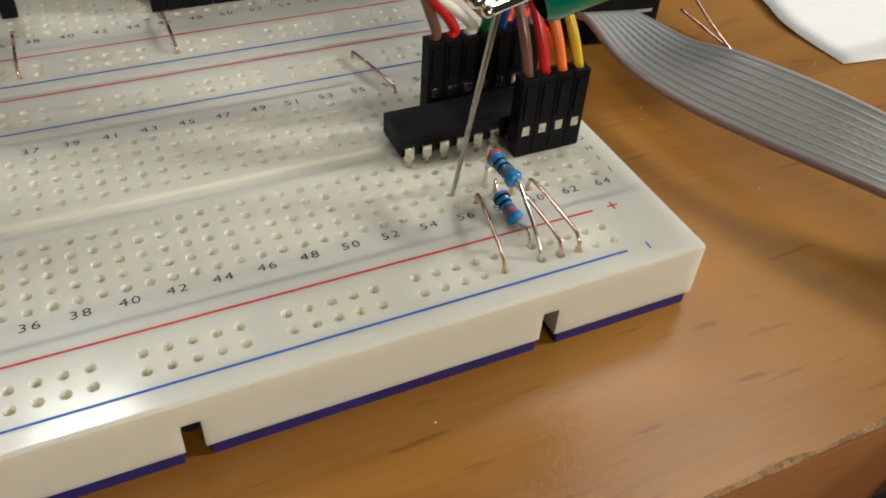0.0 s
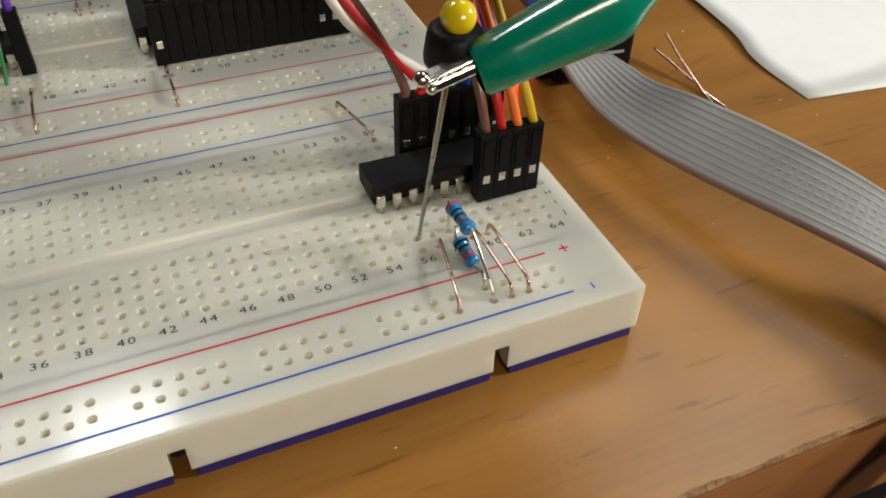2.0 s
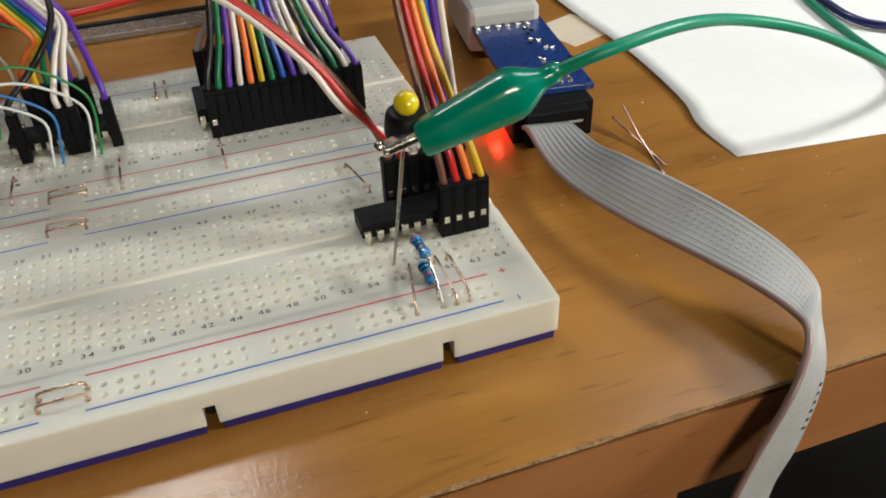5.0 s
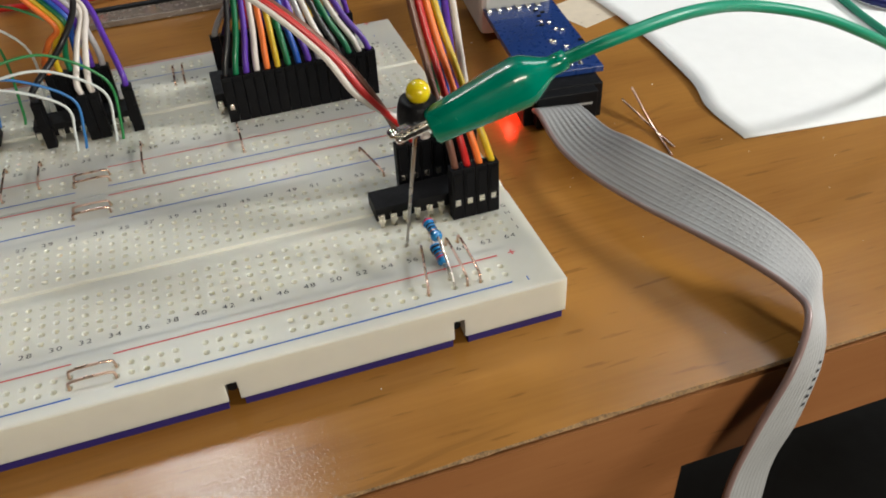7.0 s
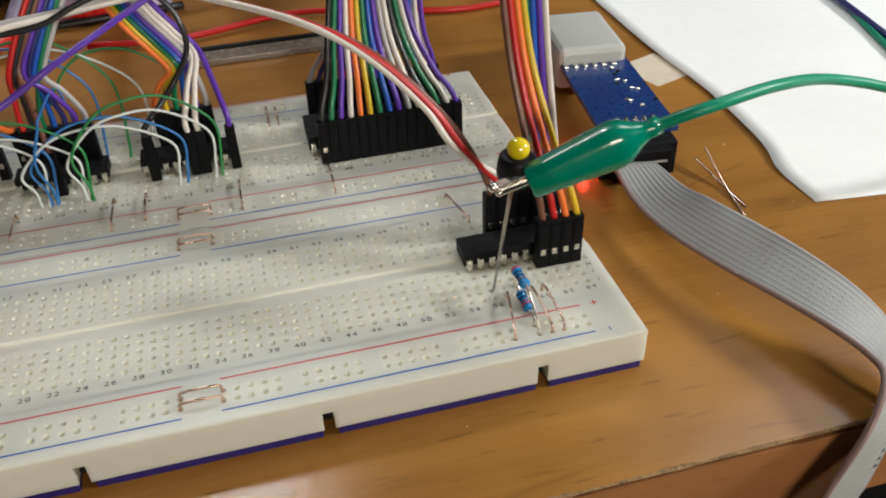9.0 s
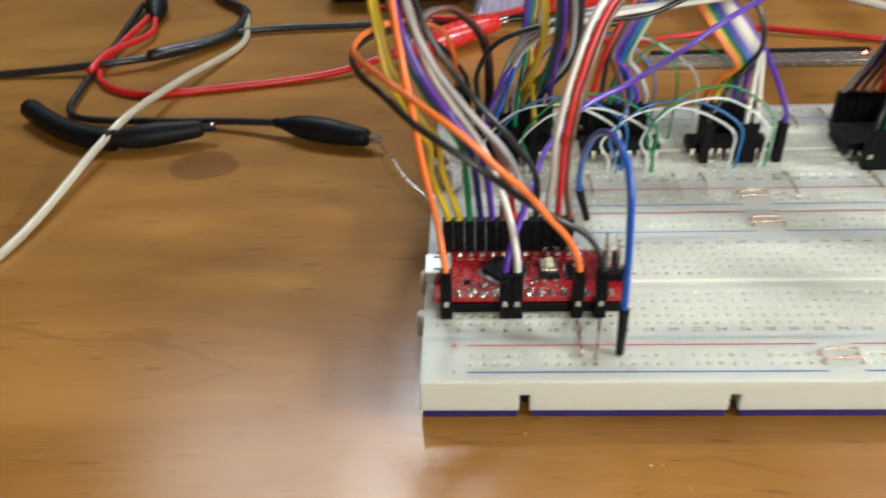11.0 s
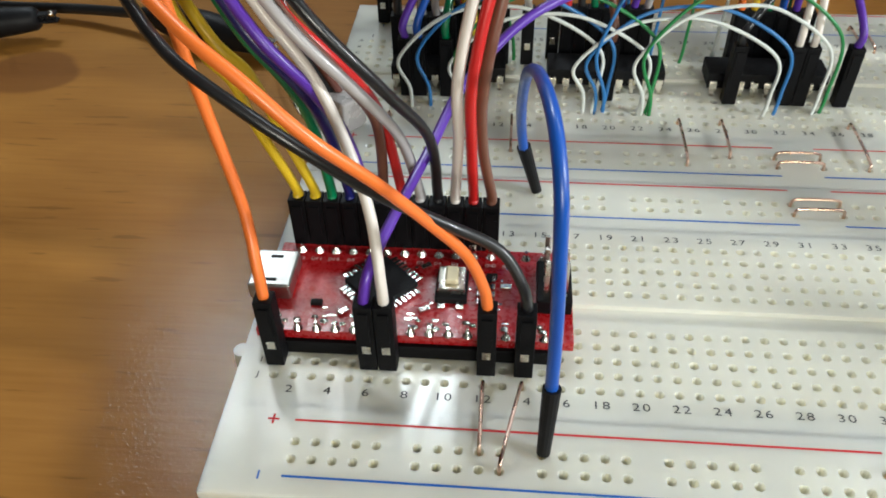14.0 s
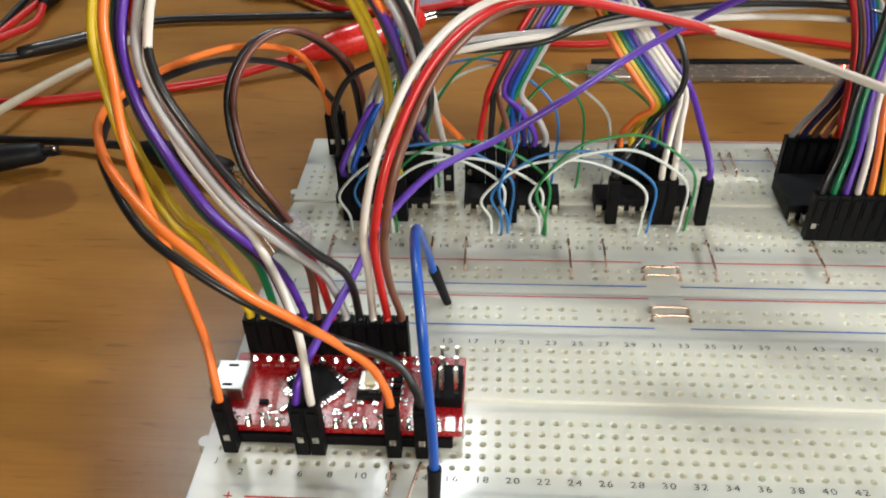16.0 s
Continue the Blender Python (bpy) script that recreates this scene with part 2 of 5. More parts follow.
def part(name, bm, material, parent=None, label="", smooth=False):
    """Links a bmesh laid out in centimetres as one mesh object."""
    bmesh.ops.recalc_face_normals(bm, faces=bm.faces)
    me = bpy.data.meshes.new(name)
    bm.to_mesh(me)
    bm.free()
    me.transform(Matrix.Scale(CM, 4))
    me.materials.append(material)
    if smooth:
        me.polygons.foreach_set("use_smooth", [True] * len(me.polygons))
    ob = new(name, me)
    ob.parent = parent
    if label:
        ob["label"] = label
    return ob


def thing(name, label, category, group="", kind="", at=(0, 0, 0)):
    """An empty that carries the parts of a thing; its place is that of the thing's foot, its parts are given in place."""
    ob = new(name)
    ob.empty_display_size = 0.005
    return tagged(ob, label, category, group, kind)


def box(bm, x0, x1, y0, y1, z0, z1, bevel=0.0, m=None):
    r = bmesh.ops.create_cube(bm, size=1, matrix=Matrix.LocRotScale(((x0 + x1) / 2, (y0 + y1) / 2, (z0 + z1) / 2), None, (x1 - x0, y1 - y0, z1 - z0)))
    vs = r["verts"]
    if bevel:
        es = list({e for v in vs for e in v.link_edges})
        out = bmesh.ops.bevel(bm, geom=es, offset=bevel, segments=2, affect="EDGES", profile=0.5)
        vs = list({v for f in out["faces"] for v in f.verts} | {v for v in vs if v.is_valid})
    if m is not None:
        bmesh.ops.transform(bm, matrix=m, verts=vs)
    return vs


def cyl(bm, r0, r1, h, m, seg=16, bevel=0.0):
    """A cone frustum along z from 0 to h, placed by m."""
    r = bmesh.ops.create_cone(bm, cap_ends=True, segments=seg, radius1=r0, radius2=r1, depth=h, matrix=m @ Matrix.Translation((0, 0, h / 2)))
    return r["verts"]


def spline(points, per=7):
    """Catmull-Rom through the points."""
    p = [Vector(q) for q in points]
    p = [p[0] * 2 - p[1], *p, p[-1] * 2 - p[-2]]
    out = []
    for a, b, c, d in zip(p, p[1:], p[2:], p[3:]):
        for i in range(per):
            t = i / per
            out.append(0.5 * (2 * b + (c - a) * t + (2 * a - 5 * b + 4 * c - d) * t * t + (3 * b - a - 3 * c + d) * t**3))
    out.append(p[-2])
    return out


def tube_data(path, radius, seg=8):
    """Vertices and faces of a round tube along a path; radius may be one number or one a point."""
    verts, faces = [], []
    n = len(path)
    up = Vector((0, 0, 1))
    side = None
    for i, c in enumerate(path):
        d = (path[min(i + 1, n - 1)] - path[max(i - 1, 0)]).normalized()
        side = (side - d * side.dot(d)) if side is not None else d.cross(up if abs(d.z) < 0.95 else Vector((1, 0, 0)))
        side.normalize()
        top = side.cross(d)
        r = radius[i] if isinstance(radius, list) else radius
        for k in range(seg):
            a = 2 * math.pi * k / seg
            verts.append(c + side * (r * math.cos(a)) + top * (r * math.sin(a)))
    for i in range(n - 1):
        for k in range(seg):
            a, b = i * seg + k, i * seg + (k + 1) % seg
            faces.append((a, b, b + seg, a + seg))
    faces.append(tuple(range(seg))[::-1])
    faces.append(tuple(range((n - 1) * seg, n * seg)))
    return verts, faces


def tube(name, points, radius, material, parent=None, label="", per=7, seg=8):
    v, f = tube_data(spline(points, per), radius, seg)
    return link_mesh(name, v, f, material, parent, label, smooth=True)


def axis_pose(a, b):
    """Places z from a towards b."""
    a, b = Vector(a), Vector(b)
    return Matrix.Translation(a) @ (b - a).to_track_quat("Z", "Y").to_matrix().to_4x4()


# ---- the room ----
def slab(name, x0, x1, y0, y1, z0, z1, material, label="", category="", bevel=0.0):
    bm = bmesh.new()
    box(bm, x0, x1, y0, y1, z0, z1, bevel)
    return tagged(part(name, bm, material), label, category, kind="structure")


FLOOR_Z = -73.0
# near-black floor colour: the shade below the desk is put into it
slab("floor", -260, 190, -170, 200, FLOOR_Z - 10, FLOOR_Z, FLOORSHADE, "floor coloured near-black for the shade below the desk", "floor")
slab("ceiling", -260, 190, -170, 200, CEILING, CEILING + 10, WALLPAINT, "plain white painted ceiling with lamps", "ceiling")
# north and west walls are out of view, kept dark to shape reflections
slab("wall_north", -260, 190, 200, 210, FLOOR_Z, CEILING, WALLDARK, "unseen wall made dark to dim its reflection in the desk", "wall")
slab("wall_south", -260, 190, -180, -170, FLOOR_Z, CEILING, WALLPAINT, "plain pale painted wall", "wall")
slab("wall_west", -270, -260, -170, 200, FLOOR_Z, CEILING, WALLDARK, "unseen wall made dark to dim its reflection in the desk", "wall")
slab("wall_east", 190, 200, -170, 200, FLOOR_Z, CEILING, WALLPAINT, "plain pale painted wall", "wall")
# lamp housings with dividing bars; the added low fill lamp hangs from two rods
for x, y, z, sx, sy, _, _ in LAMPS:
    low = z < 150
    lamp = thing("lamp_housing", "white metal housing of the added low fill lamp, on two rods" if low else "white metal ceiling lamp housing with dividing bars", "lamp", "ceiling lamps")
    bm = bmesh.new()
    for ax, bx, ay, by in ((-sx / 2 - 3, sx / 2 + 3, -sy / 2 - 3, -sy / 2), (-sx / 2 - 3, -sx / 2, -sy / 2, sy / 2), (sx / 2, sx / 2 + 3, -sy / 2, sy / 2)):
        box(bm, x + ax, x + bx, y + ay, y + by, z - 2, z + 4.95)
    box(bm, x - sx / 2 - 3, x + sx / 2 + 3, y + sy / 2, y + sy / 2 + 3, z + (3 if low else -2), z + 4.95)
    part("frame", bm, WALLPAINT, lamp)
    if low:
        for k in (-1, 1):
            bm = bmesh.new()
            cyl(bm, 0.6, 0.6, CEILING - z - 5, Matrix.Translation((x + k * sx / 3, y, z + 4.96)), 12)
            part("rod", bm, WALLPAINT, lamp)
        continue
    for k in (-1, 1):
        bm = bmesh.new()
        box(bm, x - sx / 2, x + sx / 2, y + k * sy / 6 - 0.6, y + k * sy / 6 + 0.6, z - 2, z - 1)
        part("bar", bm, WALLPAINT, lamp)

# ---- the desk ----
EDGE_Y = -2.5
desk = thing("desk", "worn lacquered wooden desk with a chipped front edge", "desk", kind="structure")
random.seed(3)
# the top: its front rim is a fine row of points that are nicked here and there
xs = [-60 + i * 0.06 for i in range(int(160 / 0.06))]
verts, faces = [], []
for x in xs:
    n1 = noise.noise((x * 0.9, 1.3, 0)) + 0.6 * noise.noise((x * 3.1, 5.3, 0))
    nick = 0.012 + 0.014 * max(0.0, n1) + 0.03 * max(0.0, noise.noise((x * 2.3, 4.4, 0))) * (1 + noise.noise((x * 7.0, 2.2, 0))) + 0.035 * max(0.0, noise.noise((x * 0.9, 9.1, 0)) - 0.1)
    verts += [(x, 70, 0), (x, EDGE_Y + 0.03 + nick * 1.6, 0), (x, EDGE_Y + 0.012, -0.02 - nick * 0.8)]
for i in range(len(xs) - 1):
    a = i * 3
    faces += [(a, a + 1, a + 4, a + 3)]
link_mesh("tabletop", verts, faces, WOOD, desk, "honey-brown lacquered veneer top")
faces = [(i * 3 + 1, i * 3 + 2, i * 3 + 5, i * 3 + 4) for i in range(len(xs) - 1)]
link_mesh("chipped_rim", verts, faces, CHIP, desk, "bare fibrous chipped edge")
bm = bmesh.new()
box(bm, -60, 99.8, EDGE_Y, 70, -2.25, -0.16)
part("edge_band", bm, WOOD_EDGE, desk)
bm = bmesh.new()
box(bm, -60, 18.3, EDGE_Y + 0.12, 66, FLOOR_Z, -2.26)
part("drawer_front", bm, WOOD_EDGE, desk, "reddish wooden drawer unit below the top")

# ---- the two solderless boards ----
TOP, LENGTH0, LENGTH1, PITCH = 1.0, -0.26, 16.78, 0.254
BOARD_W = 6.27
BUS_X = [0.762 + 1.524 * g + 0.254 * i for g in range(5) for i in range(5)] + [8.636 + 1.524 * g + 0.254 * i for g in range(5) for i in range(5)]
COLS = [PITCH * k for k in range(1, 65)]
FRONT_BUS = (0.52, 0.774)
BACK_BUS = (5.53, 5.784)
ROWS_LOW = [1.79 + PITCH * i for i in range(5)]
ROWS_HIGH = [3.568 + PITCH * i for i in range(5)]
NOTCH_X = (1.85, 6.06, 10.43, 14.63)
FONT_CACHE = {}


def glyph(ch):
    """Flat outline of a character of Blender's own font, one unit high, as vertices and faces."""
    if ch not in FONT_CACHE:
        cu = bpy.data.curves.new("glyph", "FONT")
        cu.body, cu.size, cu.resolution_u = ch, 1.0, 3
        ob = bpy.data.objects.new("glyph", cu)
        me = ob.to_mesh()
        FONT_CACHE[ch] = ([tuple(v.co[:2]) for v in me.vertices], [tuple(p.vertices) for p in me.polygons])
        ob.to_mesh_clear()
        bpy.data.objects.remove(ob)
        bpy.data.curves.remove(cu)
    return FONT_CACHE[ch]


def write(verts, faces, text, x, y, z, size, wide=1.25, turn=0.0):
    """Adds flat writing centred on x, y."""
    step = size * 0.62 * wide
    c, s = math.cos(turn), math.sin(turn)
    for i, ch in enumerate(text):
        gv, gf = glyph(ch)
        ox = (i - (len(text) - 1) / 2) * step
        mid = (min(v[0] for v in gv) + max(v[0] for v in gv)) / 2
        base = len(verts)
        for vx, vy in gv:
            px, py = (vx - mid) * size * wide + ox, vy * size - 0.35 * size
            verts.append((x + px * c - py * s, y + px * s + py * c, z))
        faces += [tuple(base + k for k in f) for f in gf]


def board_top(rects, hole_rows, y0):
    """The upper skin of a strip: flat patches and cells with a sunken hole each."""
    verts, faces = [], []
    h = PITCH / 2
    ring = [(-1, -1), (0, -1), (1, -1), (1, 0), (1, 1), (0, 1), (-1, 1), (-1, 0)]
    for x0, x1, ya, yb in rects:
        b = len(verts)
        verts += [(x0, y0 + ya, TOP), (x1, y0 + ya, TOP), (x1, y0 + yb, TOP), (x0, y0 + yb, TOP)]
        faces.append((b, b + 1, b + 2, b + 3))
    for xs_, y in hole_rows:
        y = y + y0
        for x in xs_:
            b = len(verts)
            verts += [(x + a * h, y + c * h, TOP) for a, c in ring]
            for r, z in ((0.066, TOP), (0.06, TOP - 0.012), (0.048, TOP - 0.08), (0.04, TOP - 0.24)):
                k = 1.0 if z > TOP - 0.05 else 1.1
                verts += [(x + r * (a * (0.75 if a and c else k)), y + r * (c * (0.75 if a and c else k)), z) for a, c in ring]
            for lay in range(4):
                for i in range(8):
                    j = (i + 1) % 8
                    faces.append((b + lay * 8 + i, b + lay * 8 + j, b + lay * 8 + 8 + j, b + lay * 8 + 8 + i))
    return verts, faces


def fill_row(xs_, y):
    """Flat patches left and right of, and between, the holes of a row."""
    h, out, at = PITCH / 2, [], LENGTH0
    for x in xs_:
        if x - h - at > 0.001:
            out.append((at, x - h, y - h, y + h))
        at = x + h
    out.append((at, LENGTH1, y - h, y + h))
    return out


def walls(verts, faces, y0, ya, yb, front, back, left=True):
    """End walls of a strip, its front or back wall, and the joint slots in them."""
    r, zb = 0.035, 0.2

    def quad(*q):
        b = len(verts)
        verts.extend(q)
        faces.append(tuple(range(b, b + len(q))))

    for x, s in ((LENGTH0, -1), (LENGTH1, 1)):
        quad((x, y0 + ya, zb), (x, y0 + yb, zb), (x, y0 + yb, TOP - r), (x, y0 + ya, TOP - r))
        quad((x, y0 + ya, TOP - r), (x, y0 + yb, TOP - r), (x - s * r, y0 + yb, TOP), (x - s * r, y0 + ya, TOP))
    for on, y, s in ((front, y0 + ya, 1), (back, y0 + yb, -1)):
        if not on:
            continue
        at = LENGTH0
        for nx in (*NOTCH_X, None):
            x1 = LENGTH1 if nx is None else nx - 0.105
            quad((at, y, zb), (x1, y, zb), (x1, y, 0.64), (at, y, 0.64))
            if nx is not None:
                a, b = nx - 0.105, nx + 0.105
                d = y + s * 0.3
                quad((a, y, zb), (a, d, zb), (a, d, 0.64), (a, y, 0.64))
                quad((b, y, zb), (b, d, zb), (b, d, 0.64), (b, y, 0.64))
                quad((a, d, zb), (b, d, zb), (b, d, 0.64), (a, d, 0.64))
                quad((a, y, 0.64), (b, y, 0.64), (b, d, 0.64), (a, d, 0.64))
                at = b
        quad((LENGTH0, y, 0.64), (LENGTH1, y, 0.64), (LENGTH1, y, TOP - r), (LENGTH0, y, TOP - r))
        quad((LENGTH0, y, TOP - r), (LENGTH1, y, TOP - r), (LENGTH1, y + s * r * 0.3, TOP - r * 0.3), (LENGTH0, y + s * r * 0.3, TOP - r * 0.3))
        quad((LENGTH0, y + s * r * 0.3, TOP - r * 0.3), (LENGTH1, y + s * r * 0.3, TOP - r * 0.3), (LENGTH1, y + s * r, TOP), (LENGTH0, y + s * r, TOP))


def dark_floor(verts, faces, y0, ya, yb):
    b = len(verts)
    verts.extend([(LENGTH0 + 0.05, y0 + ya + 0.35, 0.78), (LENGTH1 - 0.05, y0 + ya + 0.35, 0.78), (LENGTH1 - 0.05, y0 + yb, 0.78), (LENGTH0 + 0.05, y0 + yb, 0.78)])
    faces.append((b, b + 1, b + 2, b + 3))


def breadboard(y0, label):
    board = thing("breadboard", label, "breadboard", "boards side by side")
    h = PITCH / 2
    # front bus strip
    a, b = FRONT_BUS
    rects = [(LENGTH0, LENGTH1, 0.035, a - h), (LENGTH0, LENGTH1, b + h, 1.3)] + fill_row(BUS_X, a) + fill_row(BUS_X, b)
    v, f = board_top(rects, [(BUS_X, a), (BUS_X, b)], y0)
    walls(v, f, y0, 0.0, 1.3, True, False)
    link_mesh("bus_strip", v, f, IVORY, board)
    # terminal strip with its middle channel
    rects = [(LENGTH0, LENGTH1, 1.3, ROWS_LOW[0] - h), (LENGTH0, LENGTH1, ROWS_LOW[4] + h, 3.03), (LENGTH0, LENGTH1, 3.33, ROWS_HIGH[0] - h), (LENGTH0, LENGTH1, ROWS_HIGH[4] + h, 5.02)]
    for y in ROWS_LOW + ROWS_HIGH:
        rects += fill_row(COLS, y)
    v, f = board_top(rects, [(COLS, y) for y in ROWS_LOW + ROWS_HIGH], y0)
    n = len(v)
    prof = [(3.03, TOP), (3.036, TOP - 0.03), (3.045, TOP - 0.06), (3.315, TOP - 0.06), (3.324, TOP - 0.03), (3.33, TOP)]
    for y, z in prof:
        v += [(LENGTH0, y0 + y, z), (LENGTH1, y0 + y, z)]
    f += [(n + 2 * i, n + 2 * i + 1, n + 2 * i + 3, n + 2 * i + 2) for i in range(len(prof) - 1)]
    walls(v, f, y0, 1.3, 5.02, False, False)
    link_mesh("terminal_strip", v, f, IVORY, board)
    # back bus strip
    a, b = BACK_BUS
    rects = [(LENGTH0, LENGTH1, 5.02, a - h), (LENGTH0, LENGTH1, b + h, BOARD_W - 0.035)] + fill_row(BUS_X, a) + fill_row(BUS_X, b)
    v, f = board_top(rects, [(BUS_X, a), (BUS_X, b)], y0)
    walls(v, f, y0, 5.02, BOARD_W, False, True)
    link_mesh("bus_strip", v, f, IVORY, board)
    # flat dark sheet for the shade deep in the holes, in place of springs
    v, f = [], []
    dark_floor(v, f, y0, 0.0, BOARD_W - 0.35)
    link_mesh("hole_shade", v, f, HOLE, board, "dark sheet deep in the holes for their shade, in place of springs")
    # backing sheet, cut at the joint slots
    at = LENGTH0 + 0.04
    for nx in (*NOTCH_X, None):
        x1 = LENGTH1 - 0.05 if nx is None else nx - 0.13
        bm = bmesh.new()
        box(bm, at, x1, y0 + 0.02, y0 + 0.5, 0.0, 0.196, 0.015)
        part("backing", bm, NAVY, board, "navy blue backing sheet")
        if nx is not None:
            at = nx + 0.16
    bm = bmesh.new()
    box(bm, LENGTH0 + 0.04, LENGTH1 - 0.05, y0 + 0.505, y0 + BOARD_W - 0.03, 0.0, 0.196, 0.015)
    part("backing", bm, NAVY, board, "navy blue backing sheet")
    # black discs put in for the shade of the holes low in the joint slots
    if y0 == 0.0:
        for nx in NOTCH_X:
            bm = bmesh.new()
            cyl(bm, 0.1, 0.1, 0.06, Matrix.Translation((nx, y0 + 0.3, 0.3)) @ Matrix.Rotation(math.pi / 2, 4, "X"), 14)
            part("slot_dark_disc", bm, RUBBER, board, "black disc for the dark of the hole low in the joint slot")
    # rounded joint tabs on the end
    for y in (2.2, 3.7):
        bm = bmesh.new()
        cyl(bm, 0.14, 0.12, 0.6, Matrix.Translation((LENGTH0 - 0.03, y0 + y, 0.38)), 14)
        part("joint_tab", bm, IVORY, board)
    # printed lines, numbers and signs
    z = TOP + 0.004
    for y, m, nm in ((0.275, INKBLUE, "blue_line"), (1.085, INKRED, "red_line"), (5.28, INKBLUE, "blue_line"), (6.16, INKRED, "red_line")):
        for x0, x1 in ((0.70, 7.9), (8.6, 15.8)):
            w = 0.016
            link_mesh(nm, [(x0, y0 + y - w, z), (x1, y0 + y - w, z), (x1, y0 + y + w, z), (x0, y0 + y + w, z)], [(0, 1, 2, 3)], m, board)
    for k in range(1, 65):
        v, f = [], []
        write(v, f, str(k), PITCH * k, y0 + (4.805 if k % 2 else 1.57), z, 0.17)
        link_mesh("column_number", v, f, INK, board)
    for x in (0.03, 16.5):
        for ch, y in zip("JIHGFEDCBA", ROWS_LOW + ROWS_HIGH):
            v, f = [], []
            write(v, f, ch, x, y0 + y, z, 0.13)
            link_mesh("row_letter", v, f, INK, board)
    for x in (0.42, 16.1):
        for ya, yb in ((1.085, 0.275), (6.16, 5.28)):
            v, f = [], []
            for dx, dy in ((0.075, 0.013), (0.013, 0.075)):
                n = len(v)
                v += [(x - dx, y0 + ya - dy, z), (x + dx, y0 + ya - dy, z), (x + dx, y0 + ya + dy, z + 0.001 * (dx > dy)), (x - dx, y0 + ya + dy, z + 0.001 * (dx > dy))]
                f.append((n, n + 1, n + 2, n + 3))
            link_mesh("plus_sign", v, f, INKRED, board)
            link_mesh("minus_sign", [(x - 0.012, y0 + yb - 0.06, z), (x + 0.012, y0 + yb - 0.06, z), (x + 0.012, y0 + yb + 0.06, z), (x - 0.012, y0 + yb + 0.06, z)], [(0, 1, 2, 3)], INKBLUE, board)
    return board


breadboard(0.0, "ivory plastic breadboard with a navy backing, lying near the desk edge")
breadboard(BOARD_W, "ivory plastic breadboard crowded with black plugs, behind the first one")

# desk lamp out of view to the east
dl = thing("desk_lamp", "white metal desk lamp standing on the desk", "lamp")
LM = look(DESK_LAMP, (14, 4, 0))
bm = bmesh.new()
cyl(bm, 11.5, 6.0, 9.0, LM @ Matrix.Translation((0, 0, 0.3)), 24)
bmesh.ops.delete(bm, geom=[f for f in bm.faces if len(f.verts) > 8 and f.calc_area() > 300], context="FACES_ONLY")
part("shade", bm, WALLPAINT, dl)
bm = bmesh.new()
cyl(bm, 9, 9, 2.5, Matrix.Translation((90, 22, 0)), 24)
part("foot", bm, WALLPAINT, dl)
tube("arm", [(90, 22, 2), (93, 20, 28), (95, 4, 44), LM @ Vector((0, 0, 9))], 0.8, WALLPAINT, dl)

# crumbs and dust on the desk
random.seed(21)
v, f = [], []
for i in range(90):
    x, y = random.uniform(0, 26), random.uniform(EDGE_Y + 0.1, 14)
    if LENGTH0 - 0.2 < x < LENGTH1 + 0.2 and y > -0.2:
        continue
    r = random.choice((0.01, 0.012, 0.016, 0.024))
    n = len(v)
    v += [(x - r, y, 0), (x, y - r, 0), (x + r * 1.4, y, 0), (x, y + r, 0), (x, y, r)]
    f += [(n, n + 1, n + 4), (n + 1, n + 2, n + 4), (n + 2, n + 3, n + 4), (n + 3, n, n + 4)]
tagged(link_mesh("crumbs", v, f, CRUMB), "pale crumbs and dust scattered on the desk", "crumbs", kind="stuff")


# ---- plugs and jumper wires ----
R_WIRE = 0.074


def plug(parent, x, y, z=TOP, h=1.22, window=True, side=-1, hood=None):
    """A single black crimp housing standing on its pin, with its contact showing in the window."""
    bm = bmesh.new()
    w = 0.123
    box(bm, x - w, x + w, y - w, y + w, z + 0.02, z + h, 0.012)
    box(bm, x - w * 0.55, x + w * 0.55, y + side * (w + 0.012) - 0.012, y + side * (w + 0.012) + 0.012, z + h * 0.5, z + h * 0.92)
    ob = part("plug", bm, BLACK, parent, "black plastic plug housing")
    bm = bmesh.new()
    box(bm, x - 0.03, x + 0.03, y - 0.03, y + 0.03, z - 0.28, z + 0.05)
    part("pin", bm, STEEL, ob)
    if window:
        bm = bmesh.new()
        box(bm, x - 0.055, x + 0.055, y + side * (w + 0.004) - 0.004, y + side * (w + 0.004) + 0.004, z + 0.36, z + 0.5, 0.003)
        part("contact", bm, STEEL, ob, "bright metal contact in the plug window")
    return ob


def jumper(colour, points, a=None, b=None, group="jumper wires", r=R_WIRE, what="", window=True):
    """A jumper wire through the points, with a plug at either end where given as (x, y)."""
    w = thing("jumper_wire", what or f"{colour.replace('thin', '')} insulated jumper wire with black plugs", "wire", group)
    tube("insulation", points, r, WIRE[colour], w)
    for end in (a, b):
        if end:
            plug(w, *end, window=window)
    return w


def col(k):
    return PITCH * k


def arch(colour, start, end, way, off=(0, 0, 0), a=True, b=True, what="", r=R_WIRE, window=True):
    """A wire from one plug top along a shared way, shifted by off, to another plug top."""
    s, e = Vector((*start, 2.2)), Vector((*end, 2.2))
    mid = [Vector(p) + Vector(off) for p in way]
    pts = ([s, s + Vector((0, 0, 0.18))] if a else []) + mid + ([e + Vector((0, 0, 0.2)), e] if b else [])
    return jumper(colour, pts, start if a else None, end if b else None, r=r, what=what, window=window)


